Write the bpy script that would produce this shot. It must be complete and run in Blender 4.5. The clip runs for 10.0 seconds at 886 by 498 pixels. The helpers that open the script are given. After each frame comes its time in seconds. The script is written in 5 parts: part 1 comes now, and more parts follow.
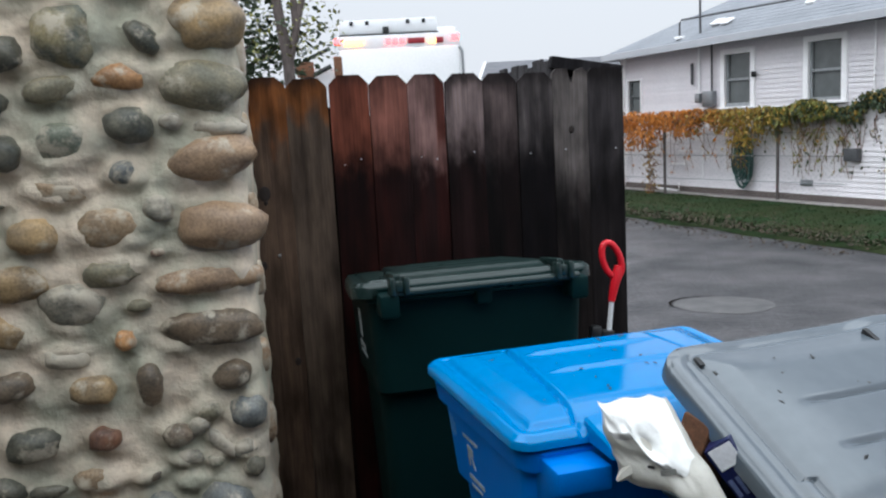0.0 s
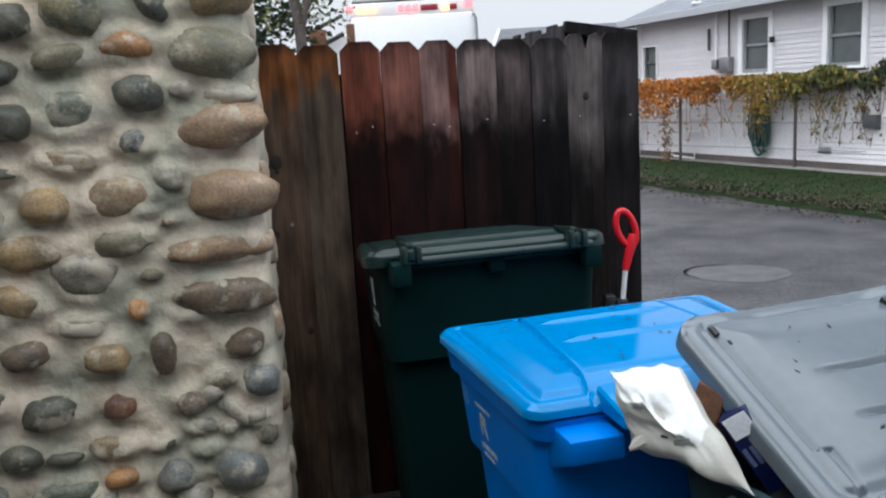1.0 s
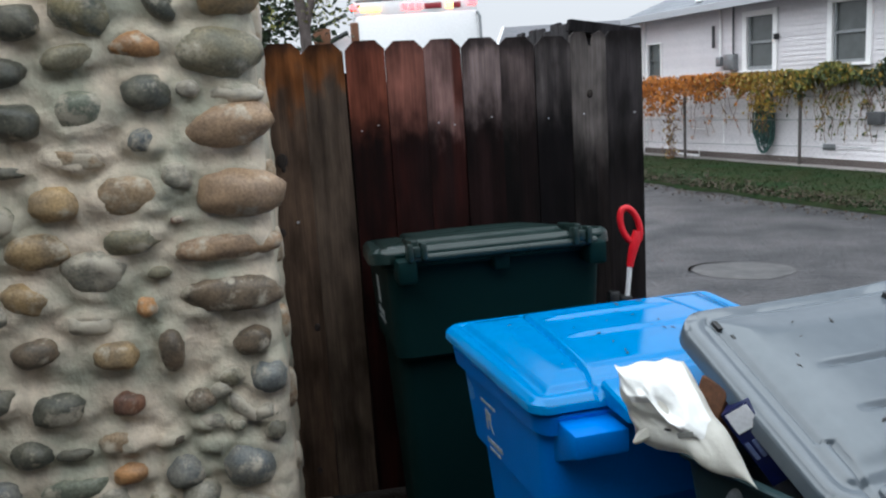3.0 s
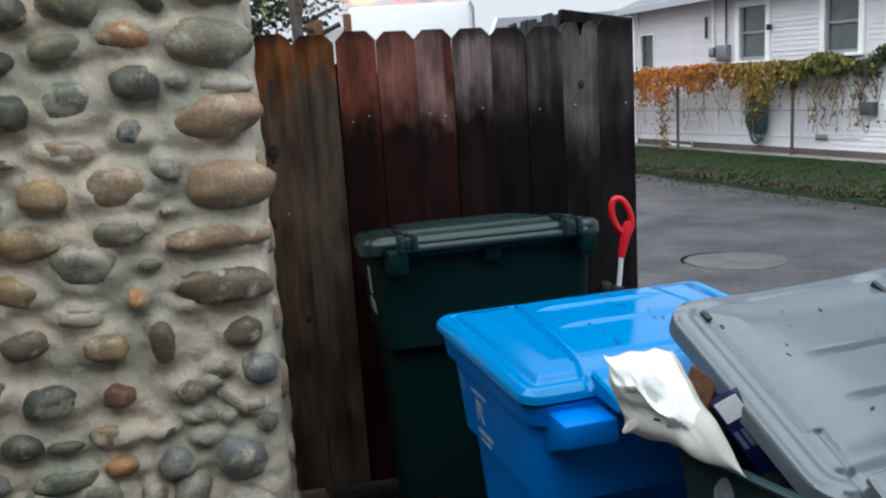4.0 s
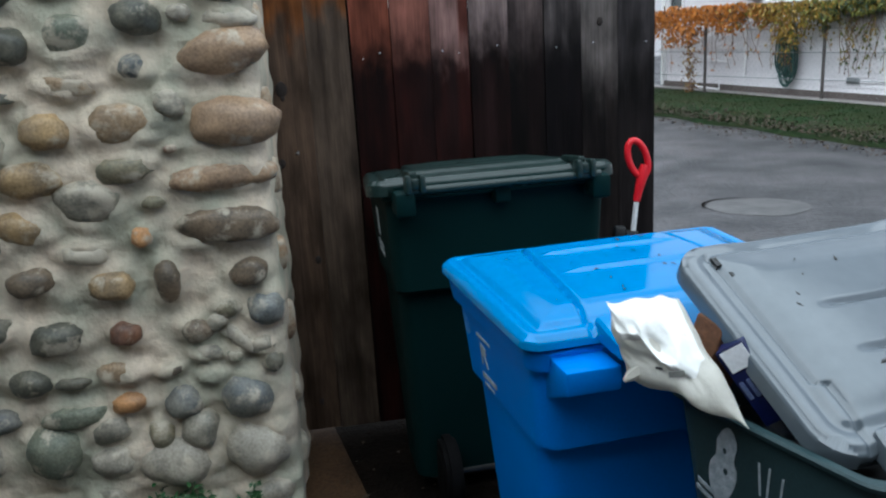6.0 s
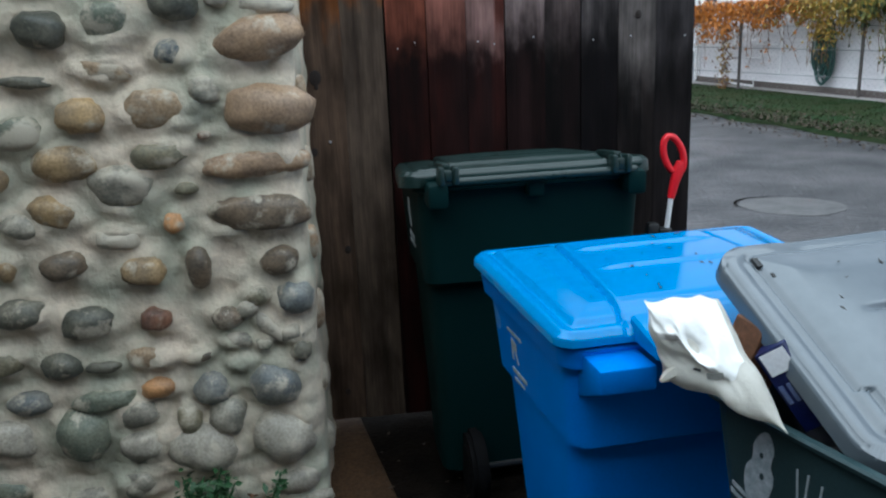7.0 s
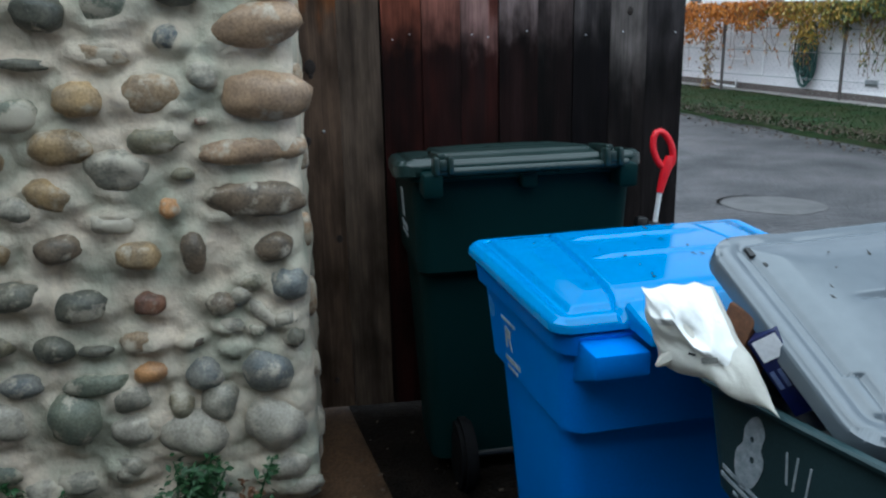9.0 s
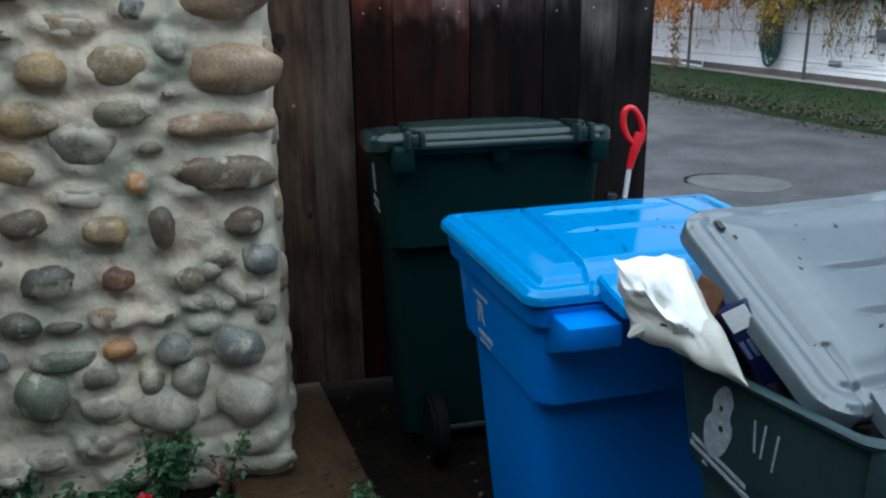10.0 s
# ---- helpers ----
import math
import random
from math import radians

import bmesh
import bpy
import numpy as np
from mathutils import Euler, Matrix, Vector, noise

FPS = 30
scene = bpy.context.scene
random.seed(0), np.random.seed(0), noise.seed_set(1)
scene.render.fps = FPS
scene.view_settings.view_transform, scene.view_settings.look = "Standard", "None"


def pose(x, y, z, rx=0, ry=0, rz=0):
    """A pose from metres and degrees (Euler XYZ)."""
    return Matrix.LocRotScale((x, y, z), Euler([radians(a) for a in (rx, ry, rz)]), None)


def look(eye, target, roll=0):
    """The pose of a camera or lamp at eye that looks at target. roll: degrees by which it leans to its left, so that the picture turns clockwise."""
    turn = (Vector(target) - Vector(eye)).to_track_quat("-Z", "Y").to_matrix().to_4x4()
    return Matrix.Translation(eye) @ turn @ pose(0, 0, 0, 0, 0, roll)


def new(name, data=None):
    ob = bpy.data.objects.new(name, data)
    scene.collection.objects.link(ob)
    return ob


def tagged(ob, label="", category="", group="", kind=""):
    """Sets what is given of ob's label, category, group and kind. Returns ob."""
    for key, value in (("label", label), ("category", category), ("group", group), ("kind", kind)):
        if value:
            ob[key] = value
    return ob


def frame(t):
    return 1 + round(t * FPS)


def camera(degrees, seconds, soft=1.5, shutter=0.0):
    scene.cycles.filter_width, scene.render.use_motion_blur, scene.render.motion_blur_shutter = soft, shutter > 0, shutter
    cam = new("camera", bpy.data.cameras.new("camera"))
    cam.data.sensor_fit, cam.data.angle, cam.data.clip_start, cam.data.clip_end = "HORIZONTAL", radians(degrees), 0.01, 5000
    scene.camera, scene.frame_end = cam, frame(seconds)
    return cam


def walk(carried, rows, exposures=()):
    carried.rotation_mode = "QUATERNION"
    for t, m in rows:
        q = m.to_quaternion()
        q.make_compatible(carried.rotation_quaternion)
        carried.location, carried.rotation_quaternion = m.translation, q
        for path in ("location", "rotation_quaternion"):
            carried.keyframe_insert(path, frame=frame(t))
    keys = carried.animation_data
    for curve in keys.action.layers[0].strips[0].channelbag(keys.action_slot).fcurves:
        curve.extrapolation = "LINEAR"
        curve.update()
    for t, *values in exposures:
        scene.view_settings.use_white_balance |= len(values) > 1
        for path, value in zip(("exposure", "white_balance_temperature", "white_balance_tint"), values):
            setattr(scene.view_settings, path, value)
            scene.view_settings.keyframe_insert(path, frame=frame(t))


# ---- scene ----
cam = camera(54.6, 10.0, soft=2.2)
PATH = [
    (0.0, pose(0.0000, -0.0000, 1.6000, 81.303, 2.989, -0.557)),
    (0.5, pose(0.0034, 0.0039, 1.5994, 80.102, 3.714, 0.361)),
    (1.0, pose(0.0045, 0.0173, 1.5957, 79.281, 3.249, 0.339)),
    (1.5, pose(0.0105, 0.0171, 1.5992, 79.810, 3.555, 1.104)),
    (2.0, pose(0.0093, 0.0066, 1.6001, 79.929, 3.903, 3.156)),
    (2.5, pose(0.0011, -0.0009, 1.5970, 80.158, 2.566, 2.164)),
    (3.0, pose(0.0025, -0.0030, 1.5956, 79.192, 3.472, 0.608)),
    (4.5, pose(0.0143, 0.0077, 1.5897, 78.041, 3.522, 0.099)),
    (5.0, pose(0.0186, 0.0206, 1.5854, 76.542, 3.344, 0.174)),
    (5.5, pose(0.0410, 0.0327, 1.5808, 75.884, 2.715, 0.508)),
    (6.0, pose(0.0514, 0.0488, 1.5785, 74.842, 3.190, 1.773)),
    (7.5, pose(0.0220, 0.0702, 1.5749, 74.341, 2.033, 4.160)),
    (8.0, pose(0.0188, 0.0580, 1.5725, 74.140, 2.337, 3.167)),
    (8.5, pose(0.0100, 0.0483, 1.5699, 73.704, 2.481, 2.534)),
    (9.0, pose(-0.0045, 0.0344, 1.5647, 74.104, 1.154, 2.749)),
    (9.5, pose(-0.0079, 0.0275, 1.5633, 74.221, 1.275, 1.580)),
    (10.0, pose(-0.0157, 0.0304, 1.5532, 72.684, 0.592, 0.694)),
]
walk(cam, PATH, exposures=[(0.0, 1.12, 5950, 6), (3.0, 1.1, 5950, 5), (7.5, 1.12, 5500, 0), (10.0, 1.06, 5400, -1)])

# ---- world and light ----
world = bpy.data.worlds.new("overcast_sky")
world.use_nodes = True
scene.world = world
wn, wl = world.node_tree.nodes, world.node_tree.links
sky = wn.new("ShaderNodeTexSky")
sky.sky_type, sky.sun_disc = "NISHITA", False
sky.sun_elevation, sky.sun_rotation = radians(72), radians(218)
sky.air_density, sky.dust_density = 2.0, 4.0
grey = wn.new("ShaderNodeMixRGB")
grey.inputs["Fac"].default_value = 0.86
grey.inputs["Color2"].default_value = (8.6, 8.5, 8.85, 1)
wl.new(sky.outputs["Color"], grey.inputs["Color1"])
wl.new(grey.outputs["Color"], wn["Background"].inputs["Color"])
wn["Background"].inputs["Strength"].default_value = 0.05
sun = new("sun", bpy.data.lights.new("sun", "SUN"))
sun.data.energy, sun.data.angle, sun.data.color = 2.05, radians(115), (0.97, 0.98, 0.97)
sun.matrix_world = look((0, 0, 20), (4.0, 5.2, 0))


# ---- materials ----
def material(name, base, rough=0.6, second=None, scale=6.0, fine=60.0, bump=0.2, metal=0.0, spread=0.25, contrast=0.5, coat=0.0, depth=0.01, stretch=(1, 1, 1), rough_spread=0.1, per_piece=0.0, gloss=0.5, smear=None):
    m = bpy.data.materials.new(name)
    m.use_nodes = True
    n, l = m.node_tree.nodes, m.node_tree.links
    b = n["Principled BSDF"]
    tc = n.new("ShaderNodeTexCoord")
    mp = n.new("ShaderNodeMapping")
    mp.inputs["Scale"].default_value = stretch
    l.new(tc.outputs["Object"], mp.inputs["Vector"])
    big = n.new("ShaderNodeTexNoise")
    big.inputs["Scale"].default_value, big.inputs["Detail"].default_value = scale, 6
    small = n.new("ShaderNodeTexNoise")
    small.inputs["Scale"].default_value, small.inputs["Detail"].default_value = fine, 4
    l.new(mp.outputs[0], big.inputs["Vector"]), l.new(mp.outputs[0], small.inputs["Vector"])
    ramp = n.new("ShaderNodeValToRGB")
    ramp.color_ramp.elements[0].position, ramp.color_ramp.elements[1].position = 0.5 - contrast / 2, 0.5 + contrast / 2
    ramp.color_ramp.elements[0].color = (*base, 1)
    ramp.color_ramp.elements[1].color = (*(second or tuple(c * (1 - spread) for c in base)), 1)
    l.new(big.outputs["Fac"], ramp.inputs["Fac"])
    grain = n.new("ShaderNodeMapRange")
    grain.inputs["From Min"].default_value, grain.inputs["From Max"].default_value = 0.3, 0.7
    grain.inputs["To Min"].default_value, grain.inputs["To Max"].default_value = 1 - spread, 1 + spread
    l.new(small.outputs["Fac"], grain.inputs["Value"])
    mul = n.new("ShaderNodeMixRGB")
    mul.blend_type, mul.inputs["Fac"].default_value = "MULTIPLY", 1.0
    l.new(ramp.outputs["Color"], mul.inputs["Color1"]), l.new(grain.outputs[0], mul.inputs["Color2"])
    out = mul.outputs["Color"]
    if per_piece:
        info = n.new("ShaderNodeObjectInfo")
        r = n.new("ShaderNodeMapRange")
        r.inputs["To Min"].default_value, r.inputs["To Max"].default_value = 1 - per_piece, 1 + per_piece
        l.new(info.outputs["Random"], r.inputs["Value"])
        again = n.new("ShaderNodeMixRGB")
        again.blend_type, again.inputs["Fac"].default_value = "MULTIPLY", 1.0
        l.new(out, again.inputs["Color1"]), l.new(r.outputs[0], again.inputs["Color2"])
        out = again.outputs["Color"]
    if smear:
        blot = n.new("ShaderNodeTexNoise")
        blot.inputs["Scale"].default_value, blot.inputs["Detail"].default_value, blot.inputs["Roughness"].default_value = 13, 7, 0.65
        info = n.new("ShaderNodeObjectInfo")
        shift = n.new("ShaderNodeVectorMath")
        l.new(tc.outputs["Object"], shift.inputs[0])
        l.new(info.outputs["Location"], shift.inputs[1])
        l.new(shift.outputs[0], blot.inputs["Vector"])
        for node in (big, small):
            l.new(shift.outputs[0], node.inputs["Vector"])
        cut = n.new("ShaderNodeMapRange")
        cut.inputs["From Min"].default_value, cut.inputs["From Max"].default_value = 0.59, 0.69
        cut.inputs["To Max"].default_value = 0.8
        held = n.new("ShaderNodeMath")
        held.operation = "MULTIPLY_ADD"
        held.inputs[1].default_value = 0.17
        l.new(info.outputs["Color"], held.inputs[0]), l.new(blot.outputs["Fac"], held.inputs[2])
        l.new(held.outputs[0], cut.inputs["Value"])
        over = n.new("ShaderNodeMixRGB")
        over.inputs["Color2"].default_value = (*smear, 1)
        l.new(cut.outputs[0], over.inputs["Fac"]), l.new(out, over.inputs["Color1"])
        out = over.outputs["Color"]
    l.new(out, b.inputs["Base Color"])
    rr = n.new("ShaderNodeMapRange")
    rr.inputs["To Min"].default_value, rr.inputs["To Max"].default_value = max(0.02, rough - rough_spread), min(1, rough + rough_spread)
    l.new(big.outputs["Fac"], rr.inputs["Value"]), l.new(rr.outputs[0], b.inputs["Roughness"])
    b.inputs["Metallic"].default_value, b.inputs["Coat Weight"].default_value, b.inputs["Coat Roughness"].default_value = metal, coat, 0.08
    b.inputs["Specular IOR Level"].default_value = gloss
    if bump:
        bp = n.new("ShaderNodeBump")
        bp.inputs["Strength"].default_value, bp.inputs["Distance"].default_value = bump, depth
        l.new(small.outputs["Fac"], bp.inputs["Height"]), l.new(bp.outputs["Normal"], b.inputs["Normal"])
    return m


def wood(name, low, high, line, stain, ragged=0.10, seed=0.0, soft=0.05, band=None, char=None):
    """Weathered fence board: a dark wet lower part under a paler dry top, parted by a ragged line at the height line."""
    m = bpy.data.materials.new(name)
    m.use_nodes = True
    n, l = m.node_tree.nodes, m.node_tree.links
    b = n["Principled BSDF"]
    tc = n.new("ShaderNodeTexCoord")
    mp = n.new("ShaderNodeMapping")
    mp.inputs["Scale"].default_value, mp.inputs["Location"].default_value = (26, 26, 1.3), (seed, seed, seed)
    l.new(tc.outputs["Object"], mp.inputs["Vector"])
    streak = n.new("ShaderNodeTexNoise")
    streak.inputs["Scale"].default_value, streak.inputs["Detail"].default_value = 1.0, 8
    l.new(mp.outputs[0], streak.inputs["Vector"])
    mp2 = n.new("ShaderNodeMapping")
    mp2.inputs["Scale"].default_value, mp2.inputs["Location"].default_value = (150, 150, 6), (seed, 0, seed)
    l.new(tc.outputs["Object"], mp2.inputs["Vector"])
    grain = n.new("ShaderNodeTexNoise")
    grain.inputs["Scale"].default_value, grain.inputs["Detail"].default_value = 1.0, 5
    l.new(mp2.outputs[0], grain.inputs["Vector"])
    mp3 = n.new("ShaderNodeMapping")
    mp3.inputs["Scale"].default_value, mp3.inputs["Location"].default_value = (20, 20, 9), (seed * 2, 0, seed)
    l.new(tc.outputs["Object"], mp3.inputs["Vector"])
    torn = n.new("ShaderNodeTexNoise")
    torn.inputs["Scale"].default_value, torn.inputs["Detail"].default_value = 1.0, 6
    l.new(mp3.outputs[0], torn.inputs["Vector"])
    sep = n.new("ShaderNodeSeparateXYZ")
    l.new(tc.outputs["Object"], sep.inputs[0])
    add = n.new("ShaderNodeMath")
    add.operation = "MULTIPLY_ADD"
    add.inputs[1].default_value = ragged * 5
    l.new(torn.outputs["Fac"], add.inputs[0]), l.new(sep.outputs["Z"], add.inputs[2])
    edge = n.new("ShaderNodeMapRange")
    edge.interpolation_type = "SMOOTHSTEP"
    edge.inputs["From Min"].default_value, edge.inputs["From Max"].default_value = line + ragged * 2.5 - soft, line + ragged * 2.5 + soft
    l.new(add.outputs[0], edge.inputs["Value"])
    bottom, top = n.new("ShaderNodeValToRGB"), n.new("ShaderNodeValToRGB")
    for ramp, a, c in ((bottom, low, stain), (top, high, tuple(v * 0.55 for v in high))):
        ramp.color_ramp.elements[0].position, ramp.color_ramp.elements[1].position = 0.36, 0.66
        ramp.color_ramp.elements[0].color, ramp.color_ramp.elements[1].color = (*c, 1), (*a, 1)
        l.new(streak.outputs["Fac"], ramp.inputs["Fac"])
    mix = n.new("ShaderNodeMixRGB")
    l.new(edge.outputs[0], mix.inputs["Fac"]), l.new(bottom.outputs[0], mix.inputs["Color1"]), l.new(top.outputs[0], mix.inputs["Color2"])
    colour = mix.outputs[0]
    if band:
        side = n.new("ShaderNodeMapRange")
        side.inputs["From Min"].default_value, side.inputs["From Max"].default_value = band[0] - 0.005, band[0] + 0.005
        l.new(sep.outputs["X"], side.inputs["Value"])
        both = n.new("ShaderNodeMath")
        both.operation = "MULTIPLY"
        l.new(side.outputs[0], both.inputs[0]), l.new(edge.outputs[0], both.inputs[1])
        stripe = n.new("ShaderNodeMixRGB")
        stripe.inputs["Color2"].default_value = (*band[1], 1)
        l.new(both.outputs[0], stripe.inputs["Fac"]), l.new(colour, stripe.inputs["Color1"])
        colour = stripe.outputs[0]
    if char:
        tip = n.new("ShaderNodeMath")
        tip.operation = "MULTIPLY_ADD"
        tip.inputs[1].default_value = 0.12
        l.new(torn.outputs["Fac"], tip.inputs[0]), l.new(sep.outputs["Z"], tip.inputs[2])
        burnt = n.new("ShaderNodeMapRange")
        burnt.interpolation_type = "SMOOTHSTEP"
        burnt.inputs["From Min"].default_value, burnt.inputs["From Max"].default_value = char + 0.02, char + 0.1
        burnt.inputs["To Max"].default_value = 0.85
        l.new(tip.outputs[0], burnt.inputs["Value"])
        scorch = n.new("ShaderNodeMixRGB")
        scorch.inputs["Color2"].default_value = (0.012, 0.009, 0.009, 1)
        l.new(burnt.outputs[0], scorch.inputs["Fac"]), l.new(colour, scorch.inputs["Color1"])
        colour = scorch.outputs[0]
    mp4 = n.new("ShaderNodeMapping")
    mp4.inputs["Scale"].default_value, mp4.inputs["Location"].default_value = (13, 13, 4.5), (seed, seed * 1.7, 0)
    l.new(tc.outputs["Object"], mp4.inputs["Vector"])
    blot = n.new("ShaderNodeTexNoise")
    blot.inputs["Scale"].default_value, blot.inputs["Detail"].default_value = 1.0, 5
    l.new(mp4.outputs[0], blot.inputs["Vector"])
    patchy = n.new("ShaderNodeMapRange")
    patchy.inputs["From Min"].default_value, patchy.inputs["From Max"].default_value = 0.34, 0.66
    patchy.inputs["To Min"].default_value, patchy.inputs["To Max"].default_value = 0.5, 1.4
    l.new(blot.outputs["Fac"], patchy.inputs["Value"])
    stained = n.new("ShaderNodeMixRGB")
    stained.blend_type, stained.inputs["Fac"].default_value = "MULTIPLY", 1
    l.new(colour, stained.inputs["Color1"]), l.new(patchy.outputs[0], stained.inputs["Color2"])
    colour = stained.outputs[0]
    gr = n.new("ShaderNodeMapRange")
    gr.inputs["From Min"].default_value, gr.inputs["From Max"].default_value = 0.3, 0.7
    gr.inputs["To Min"].default_value, gr.inputs["To Max"].default_value = 0.78, 1.18
    l.new(grain.outputs["Fac"], gr.inputs["Value"])
    mul = n.new("ShaderNodeMixRGB")
    mul.blend_type, mul.inputs["Fac"].default_value = "MULTIPLY", 1
    l.new(colour, mul.inputs["Color1"]), l.new(gr.outputs[0], mul.inputs["Color2"])
    l.new(mul.outputs[0], b.inputs["Base Color"])
    b.inputs["Roughness"].default_value, b.inputs["Specular IOR Level"].default_value = 0.62, 0.1
    bp = n.new("ShaderNodeBump")
    bp.inputs["Strength"].default_value, bp.inputs["Distance"].default_value = 0.5, 0.004
    l.new(grain.outputs["Fac"], bp.inputs["Height"]), l.new(bp.outputs[0], b.inputs["Normal"])
    return m


def glowing(name, colour, power):
    m = bpy.data.materials.new(name)
    m.use_nodes = True
    b = m.node_tree.nodes["Principled BSDF"]
    b.inputs["Base Color"].default_value = (*colour, 1)
    b.inputs["Emission Color"].default_value, b.inputs["Emission Strength"].default_value = (*colour, 1), power
    return m


ASPHALT = material("wet_asphalt", (0.082, 0.078, 0.082), 0.42, (0.03, 0.03, 0.033), 1.5, 26, 0.9, spread=0.6, depth=0.02, rough_spread=0.3, gloss=0.3, contrast=0.34)
PATCH = material("worn_asphalt", (0.105, 0.1, 0.099), 0.45, (0.06, 0.058, 0.06), 5, 90, 0.5, spread=0.35, rough_spread=0.2)
# damp soil; the shade between wall, fence and bins is put into its colour
SOIL = material("damp_shaded_soil", (0.01, 0.007, 0.005), 0.85, (0.003, 0.0025, 0.002), 7, 70, 0.9, spread=0.5, depth=0.02, gloss=0.05)
KERB = material("muddy_concrete", (0.075, 0.042, 0.022), 0.7, (0.024, 0.014, 0.008), 5, 90, 0.5, spread=0.35, gloss=0.12)
MORTAR = material("sandy_mortar", (0.61, 0.51, 0.395), 0.85, (0.39, 0.38, 0.295), 4.5, 42, 0.6, spread=0.1, depth=0.012, contrast=0.26, gloss=0.25)
STONE = {}
for kind, one, two in (
        ("dark", (0.075, 0.076, 0.062), (0.15, 0.138, 0.105)), ("olive", (0.25, 0.215, 0.14), (0.15, 0.14, 0.1)),
        ("green", (0.2, 0.205, 0.15), (0.115, 0.13, 0.1)), ("orange", (0.45, 0.235, 0.1), (0.28, 0.16, 0.085)),
        ("ochre", (0.4, 0.275, 0.14), (0.22, 0.165, 0.105)), ("tan", (0.38, 0.27, 0.165), (0.25, 0.18, 0.115)),
        ("brown", (0.36, 0.24, 0.145), (0.24, 0.165, 0.11)), ("umber", (0.19, 0.14, 0.095), (0.1, 0.082, 0.062)),
        ("rust", (0.25, 0.12, 0.07), (0.13, 0.075, 0.055)), ("grey", (0.31, 0.28, 0.225), (0.19, 0.18, 0.145)),
        ("blue", (0.12, 0.132, 0.135), (0.22, 0.21, 0.18)), ("pale", (0.43, 0.385, 0.31), (0.28, 0.255, 0.21)),
        ("mixed", (0.32, 0.265, 0.145), (0.13, 0.135, 0.11))):
    STONE[kind] = material(kind + "_stone", one, 0.42, two, 14, 110, 0.3, gloss=0.32, spread=0.25, depth=0.004, contrast=0.28, per_piece=0.12, smear=(0.5, 0.44, 0.345))
GREEN = material("dark_green_plastic", (0.003, 0.0155, 0.0155), 0.5, (0.004, 0.0185, 0.0185), 4, 240, 0.05, spread=0.1, depth=0.002, gloss=0.06)
GREEN_LID = material("faded_green_plastic", (0.006, 0.018, 0.0165), 0.3, (0.014, 0.029, 0.027), 9, 160, 0.1, spread=0.14, depth=0.002, gloss=0.4)
BLUE = material("blue_plastic", (0.0004, 0.19, 0.7), 0.45, (0.0004, 0.162, 0.62), 4, 240, 0.08, spread=0.07, depth=0.002, gloss=0.15)
BLUE_LID = material("wet_blue_plastic", (0.0002, 0.218, 0.56), 0.12, (0.0002, 0.19, 0.51), 3, 25, 0.05, spread=0.05, depth=0.003, gloss=0.32, rough_spread=0.08, coat=0.1)
GREY = material("dark_grey_plastic", (0.028, 0.054, 0.06), 0.45, (0.022, 0.044, 0.049), 5, 200, 0.1, spread=0.12, depth=0.002, gloss=0.3)
GREY_LID = material("wet_grey_plastic", (0.118, 0.138, 0.16), 0.16, (0.09, 0.11, 0.13), 3, 30, 0.06, spread=0.05, depth=0.003, gloss=0.85, rough_spread=0.08)
RUBBER = material("black_rubber", (0.005, 0.005, 0.0055), 0.8, None, 20, 120, 0.2, gloss=0.08)
GUTTER = material("grey_painted_gutter", (0.42, 0.425, 0.45), 0.5, None, 3, 40, 0.1, spread=0.06)
BLACK = material("black_plastic", (0.01, 0.011, 0.012), 0.4, None, 20, 160, 0.1)
DECAL = material("worn_white_print", (0.5, 0.54, 0.58), 0.6, (0.25, 0.3, 0.34), 60, 300, 0.0, spread=0.15)
FAINT = material("faded_white_print", (0.16, 0.38, 0.66), 0.6, (0.06, 0.26, 0.6), 50, 300, 0.0, spread=0.15)
BAG = material("white_plastic_film", (0.72, 0.7, 0.64), 0.35, (0.64, 0.62, 0.56), 12, 60, 0.3, spread=0.06)
bn, bl = BAG.node_tree.nodes, BAG.node_tree.links
thin, blend = bn.new("ShaderNodeBsdfTranslucent"), bn.new("ShaderNodeMixShader")
thin.inputs["Color"].default_value, blend.inputs["Fac"].default_value = (0.85, 0.83, 0.76, 1), 0.3
bl.new(bn["Principled BSDF"].outputs[0], blend.inputs[1]), bl.new(thin.outputs[0], blend.inputs[2])
bl.new(blend.outputs[0], bn["Material Output"].inputs["Surface"])
PRINT = material("dark_print", (0.05, 0.05, 0.05), 0.5, None, 30, 200, 0)
CARD_BLUE = material("blue_printed_card", (0.002, 0.006, 0.05), 0.4, (0.003, 0.008, 0.07), 10, 120, 0.05)
CARD_WHITE = material("white_printed_card", (0.75, 0.76, 0.8), 0.5, None, 10, 120, 0.05, spread=0.08)
CARD_PALE = material("pale_blue_print", (0.14, 0.18, 0.34), 0.5, None, 10, 120, 0)
CARD_BROWN = material("brown_cardboard", (0.15, 0.065, 0.03), 0.8, None, 10, 90, 0.2)
RED = material("red_plastic", (0.68, 0.012, 0.025), 0.32, (0.58, 0.01, 0.02), 10, 150, 0.04, spread=0.06)
SHAFT = material("white_coated_metal", (0.72, 0.73, 0.74), 0.3, None, 10, 150, 0.03, spread=0.08)
STEEL = material("galvanised_steel", (0.3, 0.31, 0.32), 0.4, None, 10, 100, 0.1, metal=0.8)
SIDING = material("white_painted_siding", (0.74, 0.7, 0.715), 0.55, (0.66, 0.625, 0.645), 1.5, 30, 0.1, spread=0.05, per_piece=0.05)
TRIM = material("white_trim_paint", (0.9, 0.88, 0.88), 0.5, None, 3, 40, 0.1, spread=0.05)
